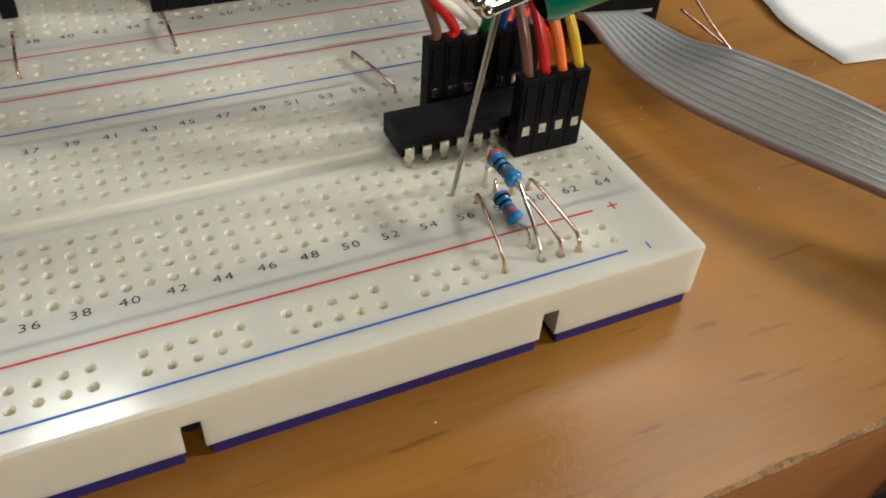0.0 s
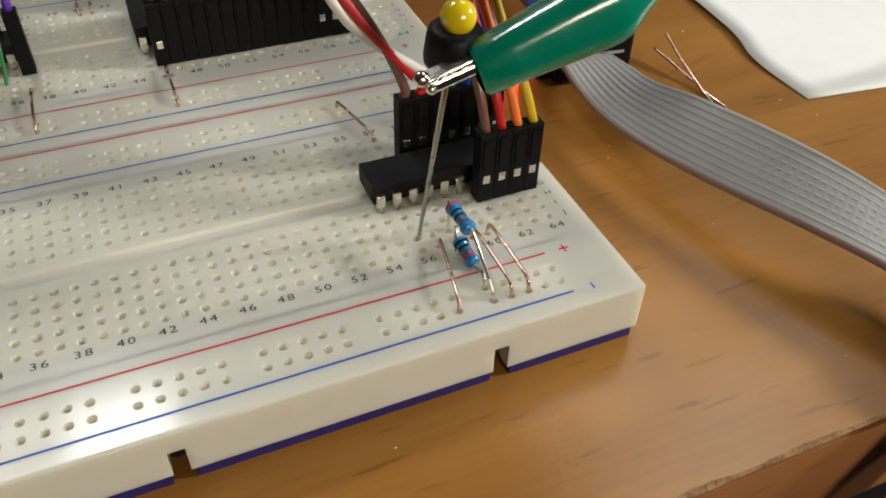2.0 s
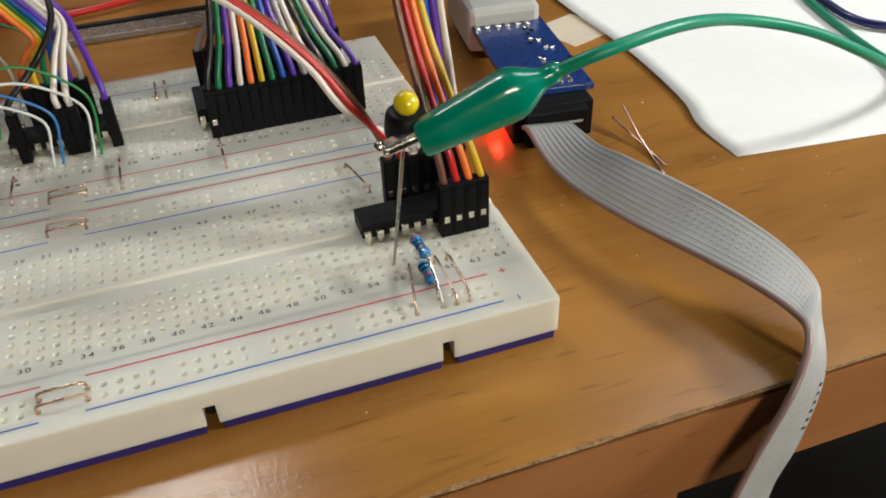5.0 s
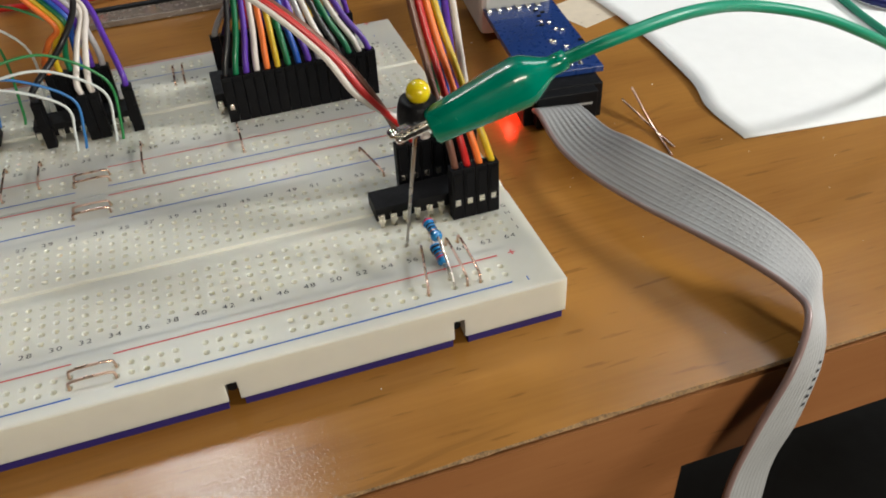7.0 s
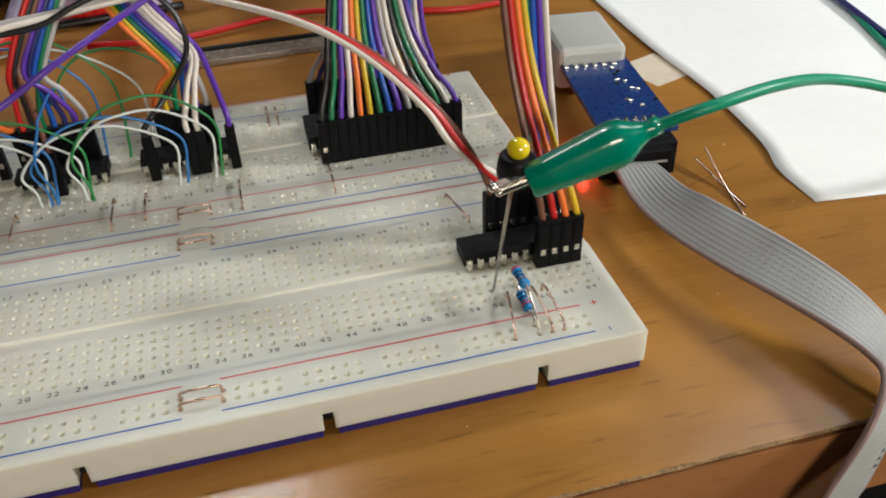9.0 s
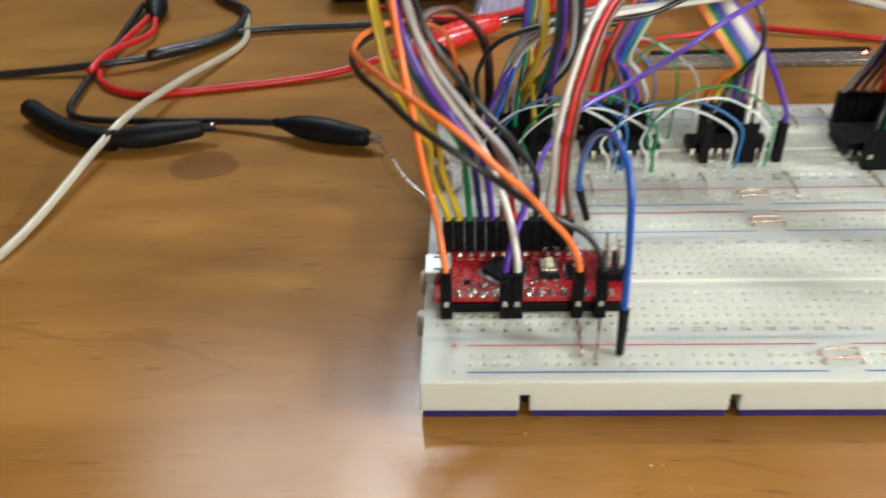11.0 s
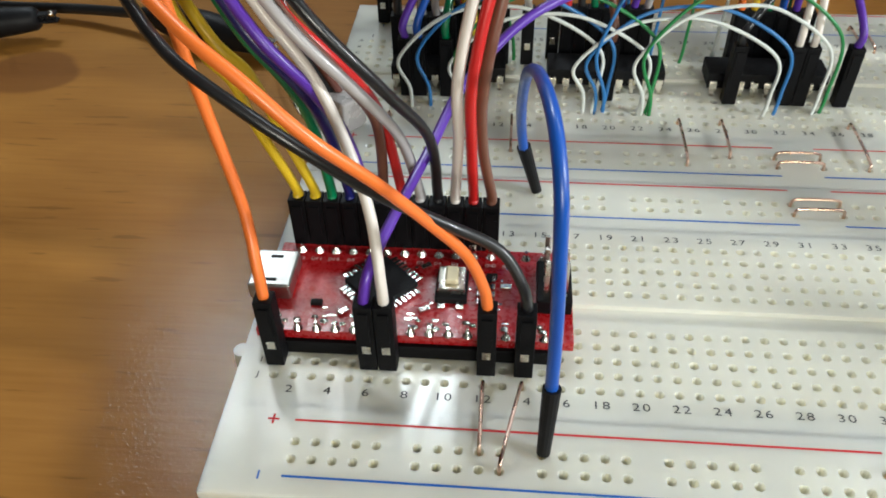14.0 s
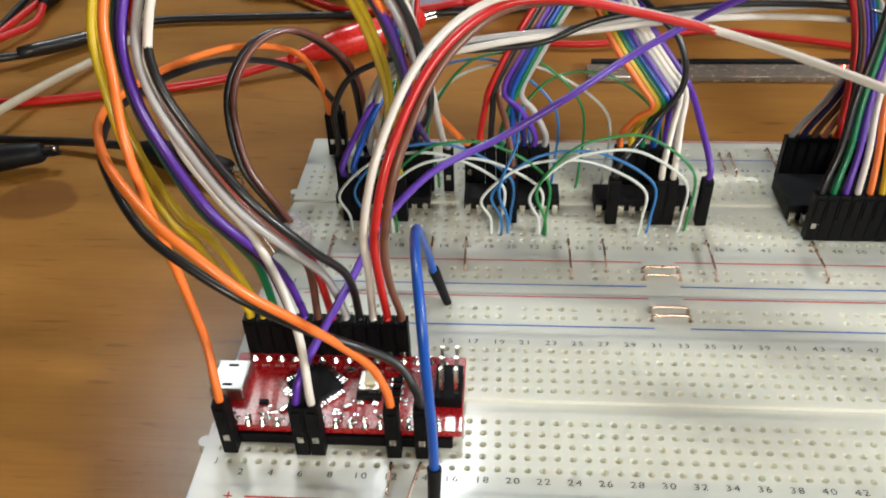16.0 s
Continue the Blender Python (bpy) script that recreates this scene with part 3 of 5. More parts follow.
# controller, back row of plugs: a rainbow bunch that loops up and over to the rear board
BUNCH = [(1.0, 3.75, 3.5), (0.7, 3.2, 4.5), (0.1, 3.1, 5.2), (-0.45, 3.45, 6.0), (-0.7, 3.7, 6.9), (-0.75, 4.2, 7.8), (-0.3, 4.8, 8.9), (0.8, 5.4, 9.3), (2.0, 5.8, 8.6), (2.7, 6.2, 7.2), (2.95, 6.9, 5.8), (2.9, 7.9, 4.4)]
YB = 4.08
bunch = [  # colour, column, sideways and backward place in the bunch
    ("yellow", 1, -0.40, 0.12), ("yellow", 2, -0.33, 0.22), ("green", 3, -0.05, 0.14), ("navy", 4, 0.0, 0.08), ("purple", 5, 0.09, 0.0), ("brown", 6, 0.26, 0.2),
    ("red", 7, 0.18, 0.34), ("grey", 8, 0.30, 0.0), ("black", 9, 0.47, 0.02)]
for i, (c, k, ox, oz) in enumerate(bunch):
    way = []
    for j, p in enumerate(BUNCH):
        near = max(0.0, 1 - j / 2.5)
        mid = (0.0, 0.12, 0.24, 0.2, 0.1, 0.0)[min(j, 5)]
        sx = ox * (1.0 if j > 3 else 1.35) + near * (col(k) - 1.2) * 0.55 + mid
        way.append((p[0] + sx, p[1] + oz, p[2] + oz * 0.4 + (0.5 * ox if 1 < j < 5 else 0)))
    arch(c, (col(k), YB), (col(8 + (i % 5)) + 0.02, 10.35 if i > 4 else 9.84 + 0.254), way, window=False)

# three wires from the controller across to the small chip
TRIO = [(2.78, 3.8, 3.4), (2.8, 3.65, 4.5), (3.1, 4.0, 5.8), (3.7, 5.0, 6.8), (4.6, 5.9, 7.3), (5.7, 6.1, 7.4), (7.0, 6.4, 7.05), (8.5, 6.6, 6.6), (10.0, 5.9, 6.35), (11.5, 4.9, 6.05), (12.6, 4.44, 5.4), (13.6, 4.05, 4.35), (14.2, 3.75, 3.4)]
for c, ka, kb, off in (("white", 10, 60, (-0.17, 0.0, 0.05)), ("red", 11, 59, (0.0, -0.02, 0.0)), ("brown", 12, 58, (0.14, 0.1, -0.09))):
    arch(c, (col(ka), YB), (col(kb), 3.83), TRIO, off)

# front row of the controller
jumper("purple", [(1.52, 2.05, 2.2), (1.6, 2.2, 2.6), (1.8, 2.8, 2.85), (2.2, 4.2, 3.05), (2.6, 5.3, 3.4), (3.5, 6.3, 3.95), (4.8, 7.2, 4.2), (6.0, 7.6, 4.8), (7.2, 8.5, 5.2), (8.4, 9.0, 5.7), (9.5, 8.8, 6.4), (11, 8.8, 6.8), (12.5, 9.2, 6.2), (13.4, 10.0, 4.5), (13.46, 10.35, 2.6), (13.46, 10.35, 2.2)], (1.52, 2.05), (13.46, 10.35))
jumper("white", [(1.778, 2.05, 2.2), (1.76, 2.1, 2.5), (1.62, 2.55, 3.2), (1.35, 2.95, 3.9), (0.98, 3.2, 4.7), (0.46, 3.35, 5.45), (0.0, 3.55, 6.2), (-0.3, 3.9, 7.3), (0.15, 4.7, 8.8), (1.6, 5.6, 9.0), (3.0, 6.3, 7.6), (3.4, 7.4, 5.4), (3.5, 9.2, 3.0), (3.56, 10.1, 2.2)], (1.778, 2.05), (3.556, 10.1))
jumper("orange", [(0.254, 2.05, 2.2), (0.2, 2.2, 2.6), (0.08, 2.5, 3.3), (-0.16, 2.72, 4.4), (-0.32, 2.75, 5.6), (-0.48, 2.95, 6.6), (-0.62, 3.4, 7.3), (-0.7, 3.9, 8.2), (-0.3, 4.6, 9.2), (0.8, 5.2, 9.6), (2.1, 5.7, 8.8), (2.8, 6.2, 7.2), (3.2, 7.6, 5.0), (3.9, 9.8, 2.6), (4.06, 10.35, 2.2)], (0.254, 2.05), (4.064, 10.35))
jumper("orange", [(3.08, 2.05, 2.2), (3.02, 2.12, 2.5), (2.8, 2.2, 2.95), (2.4, 2.1, 3.5), (1.9, 1.78, 4.3), (1.3, 1.58, 5.0), (0.7, 1.65, 5.6), (0.1, 1.95, 5.95), (-0.8, 2.9, 6.2), (-1.5, 4.2, 6.15), (-1.75, 5.6, 5.9), (-1.6, 7.6, 5.5), (-0.9, 9.6, 5.0), (0.0, 11.0, 4.2), (0.38, 11.5, 3.0), (0.42, 11.7, 2.2)], (3.08, 2.05), (0.42, 11.75))
jumper("black", [(3.57, 2.05, 2.2), (3.5, 2.1, 2.55), (3.2, 2.25, 3.0), (2.6, 2.2, 3.4), (1.9, 1.95, 4.0), (1.2, 1.75, 4.7), (0.5, 1.85, 5.2), (-0.2, 2.2, 5.55), (-0.9, 3.0, 5.85), (-1.5, 4.1, 5.85), (-1.8, 5.6, 5.7), (-1.6, 7.7, 5.3), (-1.0, 9.6, 4.7), (-0.1, 11.2, 3.7), (0.62, 11.6, 2.6), (0.68, 11.75, 2.2)], (3.57, 2.05), (0.68, 11.75))

# black and brown pair that makes a tall loop at the rear corner
for c, o in (("black", 0.0), ("umber", 0.14)):
    jumper(c, [(0.05 + o, 7.85, 1.5), (-0.2 + o, 7.75, 2.1), (-0.76 + o, 7.9, 3.1), (-0.96 + o, 8.5, 4.4), (-0.56 + o, 9.3, 5.15), (0.14 + o, 10.0, 5.2), (0.83 + o, 10.6, 4.5), (1.21 + o, 11.0, 3.6), (1.3 + o, 11.2, 2.4), (1.27 + o, 11.2, 1.1)], what=f"{'brown' if c == 'umber' else c} insulated wire in a tall loop")
bm = bmesh.new()
box(bm, -0.42, 0.42, -0.26, 0.26, 0.0, 0.62, 0.04, Matrix.Translation((0.16, 7.8, TOP + 0.02)) @ Matrix.Rotation(-0.75, 4, "Z"))
tagged(part("clear_connector", bm, CLEAR), "cloudy clear plastic wire connector on the board end", "connector")

# loose blue jumper with slim sleeves
bl = thing("loose_jumper", "blue jumper wire arching between two black sleeves", "wire", "jumper wires")
tube("insulation", [(3.86, 0.98, 1.95), (3.85, 1.05, 2.9), (3.81, 1.08, 3.9), (3.77, 1.25, 4.7), (3.68, 1.8, 5.15), (3.55, 2.8, 5.05), (3.45, 4.0, 4.35), (3.42, 5.0, 3.3), (3.45, 5.65, 2.4), (3.51, 5.84, 1.85)], 0.078, WIRE["blue"], bl)
for a, b in (((3.83, 0.8, 1.02), (3.865, 0.985, 2.05)), ((3.76, 5.89, 1.02), (3.50, 5.85, 1.95))):
    bm = bmesh.new()
    cyl(bm, 0.085, 0.115, (Vector(b) - Vector(a)).length, axis_pose(a, b), 14)
    sl = part("sleeve", bm, RUBBER, bl, "black plastic sleeve", smooth=False)
    d = (Vector(b) - Vector(a)).normalized()
    bm = bmesh.new()
    cyl(bm, 0.03, 0.03, 0.3, axis_pose(Vector(a) - d * 0.25, a), 8)
    part("pin", bm, STEEL, sl)


# ---- controller board ----
mcu = thing("controller_board", "small red circuit board on black pin headers in the breadboard", "circuit board")
PX0, PX1, PY0, PY1, PZ = -0.04, 4.22, 2.24, 3.98, 1.39
bm = bmesh.new()
box(bm, PX0, PX1, PY0, PY1, PZ - 0.15, PZ, 0.012)
part("board", bm, PCBRED, mcu, "glossy red board")
for y in (2.3, 3.83):
    bm = bmesh.new()
    box(bm, 0.13, 4.06, y - 0.12, y + 0.12, TOP, PZ - 0.152, 0.02)
    part("pin_header", bm, BLACK, mcu, "black pin header")
    for k in range(1, 16):
        bm = bmesh.new()
        cyl(bm, 0.075, 0.02, 0.09, Matrix.Translation((col(k) + 0.02, y, PZ)), 10)
        cyl(bm, 0.03, 0.026, 0.13, Matrix.Translation((col(k) + 0.02, y, PZ)), 8)
        part("solder_joint", bm, SOLDER, mcu, smooth=False)
# usb socket
bm = bmesh.new()
box(bm, -0.26, 0.34, 2.8, 3.52, PZ, PZ + 0.27, 0.03)
usb = part("usb_socket", bm, mat("shell_metal", (0.5, 0.5, 0.49), 0.35, 1.0), mcu, "bright metal socket shell")
for x, y in ((0.04, 2.92), (0.04, 3.38)):
    bm = bmesh.new()
    box(bm, x - 0.09, x + 0.09, y - 0.03, y + 0.03, PZ + 0.268, PZ + 0.274)
    part("slot", bm, BLACK, usb)
# square chip set on its corner
M = Matrix.Translation((1.55, 3.15, PZ)) @ Matrix.Rotation(math.pi / 4, 4, "Z")
bm = bmesh.new()
box(bm, -0.37, 0.37, -0.37, 0.37, 0.02, 0.11, 0.015, M)
chip = part("chip", bm, ICBLACK, mcu, "square black chip")
for s in range(4):
    R = M @ Matrix.Rotation(s * math.pi / 2, 4, "Z")
    for i in range(8):
        bm = bmesh.new()
        box(bm, -0.305 + i * 0.08, -0.26 + i * 0.08, 0.37, 0.5, 0.006, 0.05, 0, R)
        part("leg", bm, SOLDER, chip)
# push button
bm = bmesh.new()
box(bm, 2.33, 2.77, 2.86, 3.44, PZ, PZ + 0.1, 0.01)
part("button_base", bm, ICBLACK, mcu, "black button base")
bm = bmesh.new()
box(bm, 2.36, 2.74, 2.95, 3.41, PZ + 0.1, PZ + 0.2, 0.015)
for bx in (2.42, 2.68):
    for by in (2.8, 3.5):
        box(bm, bx - 0.05, bx + 0.05, by - 0.06, by + 0.06, PZ + 0.001, PZ + 0.04)
btn = part("push_button", bm, STEEL, mcu, "small metal push button")
bm = bmesh.new()
box(bm, 2.46, 2.64, 3.03, 3.33, PZ + 0.2, PZ + 0.29, 0.03)
part("key_cap", bm, mat("cream_plastic", (0.72, 0.64, 0.42), 0.5), btn, "cream key")
# little parts
random.seed(5)
for x, y, rz in [(2.15, 3.55, 0.6)] + [(3.1, 3.4, 0), (3.3, 3.2, 0), (0.7, 2.75, 0), (1.1, 2.6, 0.8), (2.2, 2.7, 0.5)]:
    bm = bmesh.new()
    R = Matrix.Translation((x, y, PZ)) @ Matrix.Rotation(rz, 4, "Z")
    box(bm, -0.08, 0.08, -0.045, 0.045, 0, 0.06, 0.008, R)
    part("chip_resistor", bm, random.choice((SOLDER, ICBLACK, SOLDER)), mcu)
for i in range(26):
    x, y = random.uniform(0.5, 3.3), random.choice((random.uniform(2.42, 2.6), random.uniform(2.5, 3.6)))
    bm = bmesh.new()
    box(bm, x, x + random.uniform(0.03, 0.12), y, y + random.uniform(0.025, 0.05), PZ, PZ + 0.008)
    part("pad", bm, SOLDER, mcu)
for i in range(4):
    bm = bmesh.new()
    y = 2.88 + 0.15 * i
    box(bm, 2.9, 3.14, y - 0.045, y + 0.045, PZ, PZ + 0.06, 0.008)
    chip_r = part("chip_resistor", bm, ICBLACK, mcu)
    for x in (2.89, 3.1):
        bm = bmesh.new()
        box(bm, x, x + 0.055, y - 0.05, y + 0.05, PZ, PZ + 0.068, 0.01)
        part("end_cap", bm, SOLDER, chip_r)
for k in range(1, 16):
    for m in range(2):
        bm = bmesh.new()
        x, y, r = col(k) + 0.02 + random.uniform(-0.09, 0.09), random.uniform(2.36, 2.52), random.uniform(0.03, 0.055)
        bmesh.ops.create_icosphere(bm, subdivisions=1, radius=r, matrix=Matrix.Translation((x, y, PZ + 0.005)) @ Matrix.Diagonal((1.4, 1.0, 0.7, 1)))
        part("solder_blob", bm, SOLDER, mcu, smooth=True)
v, f = [], []
for i, t in enumerate(("D12", "D11", "D10", "D9", "D8", "D7", "D6", "D5", "D4", "D3", "D2", "GND", "RST")):
    write(v, f, t, col(i + 1) + 0.02, 3.65, PZ + 0.004, 0.085, 1.0)
link_mesh("pin_names", v, f, WHITEPRINT, mcu, "tiny white printed pin names")
# programming pins at the end of the board
bm = bmesh.new()
box(bm, 3.72, 4.2, 2.75, 3.55, PZ, PZ + 0.25, 0.02)
hd = part("programming_header", bm, BLACK, mcu, "black six-pin header")
for i in range(3):
    for j in range(2):
        bm = bmesh.new()
        box(bm, 3.81 + 0.254 * j, 3.87 + 0.254 * j, 2.86 + 0.254 * i, 2.92 + 0.254 * i, PZ + 0.25, PZ + 0.85)
        part("pin", bm, STEEL, hd)


# ---- chips ----
def chip_dip(name, label, x0, n, y_low, y_high, z0, z1, every=1):
    t = thing(name, label, "chip", "chips on the boards")
    x1 = x0 + PITCH * (n - 1)
    bm = bmesh.new()
    box(bm, x0 - 0.1, x1 + 0.1, y_low + 0.05, y_high - 0.05, z0, z1, 0.02)
    part("body", bm, ICBLACK, t, "matt black moulded body")
    for i in range(n):
        for y, s in ((y_low, 1), (y_high, -1)):
            bm = bmesh.new()
            x = x0 + PITCH * i
            box(bm, x - 0.065, x + 0.065, y - 0.015, y + 0.015, TOP + 0.08, (z0 + z1) / 2)
            box(bm, x - 0.03, x + 0.03, y - 0.013, y + 0.013, TOP - 0.25, TOP + 0.08)
            box(bm, x - 0.065, x + 0.065, min(y, y + s * 0.1), max(y, y + s * 0.1), (z0 + z1) / 2 - 0.02, (z0 + z1) / 2 + 0.01)
            part("leg", bm, STEEL, t)
    return t


chip_dip("dip_chip", "black dual-inline chip bridging the channel near the board end", 13.97, 9, ROWS_LOW[4], ROWS_HIGH[0], TOP + 0.1, TOP + 0.42)
YR = BOARD_W
for x0, n in ((1.016, 9), (4.064, 9), (7.112, 9)):
    chip_dip("dip_chip", "black dual-inline chip hemmed in by plugs on the rear board", x0, n, YR + ROWS_LOW[4], YR + ROWS_HIGH[0], TOP + 0.1, TOP + 0.42)
chip_dip("wide_chip", "long wide black chip between two rows of plugs", 11.43, 16, YR + ROWS_LOW[3], YR + ROWS_HIGH[2] - 0.1, TOP + 0.1, TOP + 0.5)

# plugs beside the small chip: four in front, more behind it
FAN = [(0, 0.0, 0.6), (0.0, 0.3, 1.6), (-0.05, 0.7, 3.2), (-0.1, 1.2, 5.5), (0.0, 2.2, 8.0), (0.4, 4.5, 10.0), (1.0, 8.0, 11.0), (2.0, 13.0, 10.0), (3.0, 18.0, 6.0), (3.4, 21.0, 1.0)]
FAN_X, FAN_Y = 15.6, 3.0
for i, (c, k, y) in enumerate((("brown", 61, 2.55), ("red", 62, 2.55), ("orange", 63, 2.55), ("yellow", 64, 2.55), ("green", 61, 3.83), ("blue", 62, 3.83), ("purple", 63, 3.83), ("white", 64, 3.83))):
    pts = [(col(k), y, 2.2)]
    for j, (ax, ay, az) in enumerate(FAN):
        s = min(1.0, (j + 0.6) / 3.0)
        pts.append(((1 - s) * col(k) + s * (FAN_X - 0.42 + i * 0.125) + ax, (1 - s) * y + s * (FAN_Y + 0.35) + ay, 2.2 + az))
    jumper(c, pts, (col(k), y), group="rainbow ribbon")

# rear long chip: a full row of plugs in front and one behind
LEFT = [(0, 0, 0.5), (-0.2, 0.2, 1.2), (-0.3, 0.5, 2.6), (-0.2, 0.8, 4.5), (-0.6, 1.2, 6.2), (-2.0, 1.6, 7.6), (-4.0, 2.4, 8.0), (-6.5, 4.5, 7.0), (-8.0, 8.0, 4.0), (-8.5, 11.5, 0.0)]
for i, c in enumerate(("black", "green", "purple", "white", "orange", "yellow", "green", "blue", "purple", "grey", "white", "black", "green", "white", "purple")):
    k = 46 + i
    pts = [(col(k), YR + ROWS_LOW[1], 2.2)]
    cx = 13.2 + (i - 7) * 0.125
    for j in range(8):
        s = min(1.0, (j + 0.4) / 3.2)
        az = (0.35, 0.9, 1.8, 3.2, 5.0, 7.0, 8.8, 10.0)[j]
        ay = (0.1, 0.35, 0.8, 1.2, 1.6, 2.4, 4.0, 7.0)[j]
        pts.append(((1 - s) * col(k) + s * cx + (0, 0, 0, 0.1, 0.2, 0.1, -0.2, -0.8)[j], YR + ROWS_LOW[1] + ay, 2.2 + az))
    pts += [(cx - 2, 20.0, 9.0), (cx - 3, 25.0, 5.0), (cx - 3.5, 28.0, 0.2)]
    jumper(c, pts, (col(k), YR + ROWS_LOW[1]), group="rainbow ribbon", window=i in (0, 12, 13))
for i, c in enumerate(("grey", "navy", "brown", "salmon", "orange", "green", "blue", "purple", "white", "black", "yellow", "green", "blue", "white", "purple")):
    k = 46 + i
    y = YR + ROWS_HIGH[3] + 0.1
    pts = [(col(k), y, 2.2)]
    cx = 13.9 + (i - 7) * 0.125
    for j in range(8):
        s = min(1.0, (j + 0.4) / 3.2)
        az = (0.35, 0.9, 1.8, 3.2, 5.0, 7.0, 8.6, 9.4)[j]
        ay = (0.0, 0.1, 0.3, 0.6, 1.0, 2.0, 4.0, 7.0)[j]
        pts.append(((1 - s) * col(k) + s * cx + (0, 0, 0.1, 0.3, 0.6, 0.9, 1.0, 1.0)[j], y + ay, 2.2 + az))
    pts += [(cx + 1.5, 22.0, 8.0), (cx + 2.0, 27.0, 4.5), (cx + 2.0, 30.0, 0.2)]
    jumper(c, pts, (col(k), y), group="rainbow ribbon", window=False)

# rear left: plugs round three chips, with bunches that rise and run off behind
YF = YR + ROWS_LOW[3]
YK = YR + ROWS_HIGH[1] + 0.1
rear = [  # colour, column, row, which bunch, place across it
    ("purple", 5, YF, 0, 2), ("blue", 6, YF, 0, 3), ("green", 8, YF, 0, 4), ("yellow", 10, YF, 0, 5), ("grey", 6, YK, 0, 6), ("red", 9, YK, 0, 7),
    ("red", 17, YK, 1, -3), ("black", 18, YK, 1, -2), ("green", 19, YK, 1, 3), ("blue", 20, YK, 1, 2), ("navy", 21, YK, 1, 1), ("purple", 22, YK, 1, 0), ("brown", 20, YF, 1, -1), ("grey", 23, YK, 1, 4),
    ("orange", 30, YK, 2, 0), ("yellow", 31, YK, 2, 1), ("green", 32, YK, 2, 2), ("blue", 33, YK, 2, 3), ("purple", 34, YK, 2, 4), ("grey", 35, YK, 2, 5), ("white", 33, YF, 2, 6), ("white", 34, YF, 2, 7), ("purple", 37, YF, 2, 8)]
HUB = [  # the ways of the bunches, and the step from wire to wire across them
    ([(2.3, 10.2, 4.0), (2.5, 10.9, 5.6), (2.2, 12.0, 7.2), (1.2, 14.5, 8.0), (-0.5, 18.0, 6.0), (-1.5, 22.5, 2.0), (-2.0, 26.0, 0.25)], (0.1, 0.02, 0.03)),
    ([(5.15, 10.1, 3.7), (5.6, 10.3, 4.6), (6.15, 10.6, 5.5), (7.0, 11.0, 6.7), (8.5, 11.1, 7.6), (10.5, 11.0, 7.6), (12.2, 10.9, 6.4), (13.0, 10.7, 4.6), (13.2, 10.5, 2.25)], (0.1, 0.03, -0.03)),
    ([(8.5, 10.0, 3.55), (8.1, 10.2, 4.1), (7.6, 10.4, 4.75), (7.2, 10.8, 5.4), (6.6, 12.0, 6.4), (6.0, 15.0, 6.8), (5.3, 19.0, 5.4), (5.0, 23.0, 2.4), (4.8, 26.0, 0.3)], (0.1, 0.03, 0.04))]
for c, k, y, g, n in rear:
    way, step = HUB[g]
    off = Vector(step) * (n - 3)
    h0 = Vector(way[0]) + off
    s = Vector((col(k), y, 2.2))
    pts = [s, s + Vector((0, 0, 0.35)), s.lerp(h0, 0.5) + Vector((0, 0, 0.25))] + [Vector(p) + off for p in way]
    jumper(c, pts, (col(k), y), window=False)
# a loose grey, white and black bundle from the rear corner along to the long chip
for c, k, y, off, way in (
    ("grey", 6, YF + 0.9, (0, 0, 0), ((2.0, 9.8, 4.0), (2.74, 9.8, 4.75), (4.45, 9.9, 5.05), (6.1, 10.0, 5.2), (8.5, 10.2, 5.5), (10.9, 10.6, 5.55), (13.0, 11.0, 5.3), (14.6, 11.6, 4.2))),
    ("grey", 7, YF + 0.9, (0.05, 0.12, -0.14), ((2.0, 9.8, 4.0), (2.74, 9.8, 4.75), (4.45, 9.9, 5.05), (6.1, 10.0, 5.2), (8.5, 10.2, 5.5), (10.9, 10.6, 5.55), (13.0, 11.0, 5.3), (14.6, 11.6, 4.2))),
    ("white", 8, YF + 0.9, (0.15, 0.05, -0.3), ((1.9, 9.7, 4.0), (2.7, 9.5, 4.9), (4.3, 9.6, 5.3), (6.1, 9.9, 5.45), (8.5, 10.2, 5.6), (10.9, 10.6, 5.5), (13.0, 11.0, 5.1), (14.4, 11.6, 4.0))),
    ("black", 4, YF + 0.9, (0, 0, 0), ((1.0, 9.8, 3.4), (1.55, 9.7, 4.3), (2.75, 9.7, 4.75), (4.45, 9.8, 4.85), (5.65, 9.8, 5.0), (7.2, 10.0, 5.5), (10.25, 10.4, 5.6), (13.0, 10.8, 5.2), (14.2, 11.5, 4.0))),
):
    pts = [(col(k), y, 2.2), (col(k), y, 2.6)] + [Vector(p) + Vector(off) for p in way] + [(15.2 + off[0], 12.3, 2.6), (15.3 + off[0], 12.6, 0.4)]
    jumper(c, pts, (col(k), y), window=False)
jumper("black", [(col(29), YF, 2.2), (col(29) + 0.05, YF + 0.05, 2.5), (8.2, 9.7, 3.1), (8.75, 9.8, 4.0), (8.6, 10.0, 4.9), (8.0, 10.3, 5.5), (7.0, 11.5, 6.2), (6.4, 15, 6.2), (5.7, 19, 4.6), (5.5, 23, 0.4)], (col(29), YF), window=False)

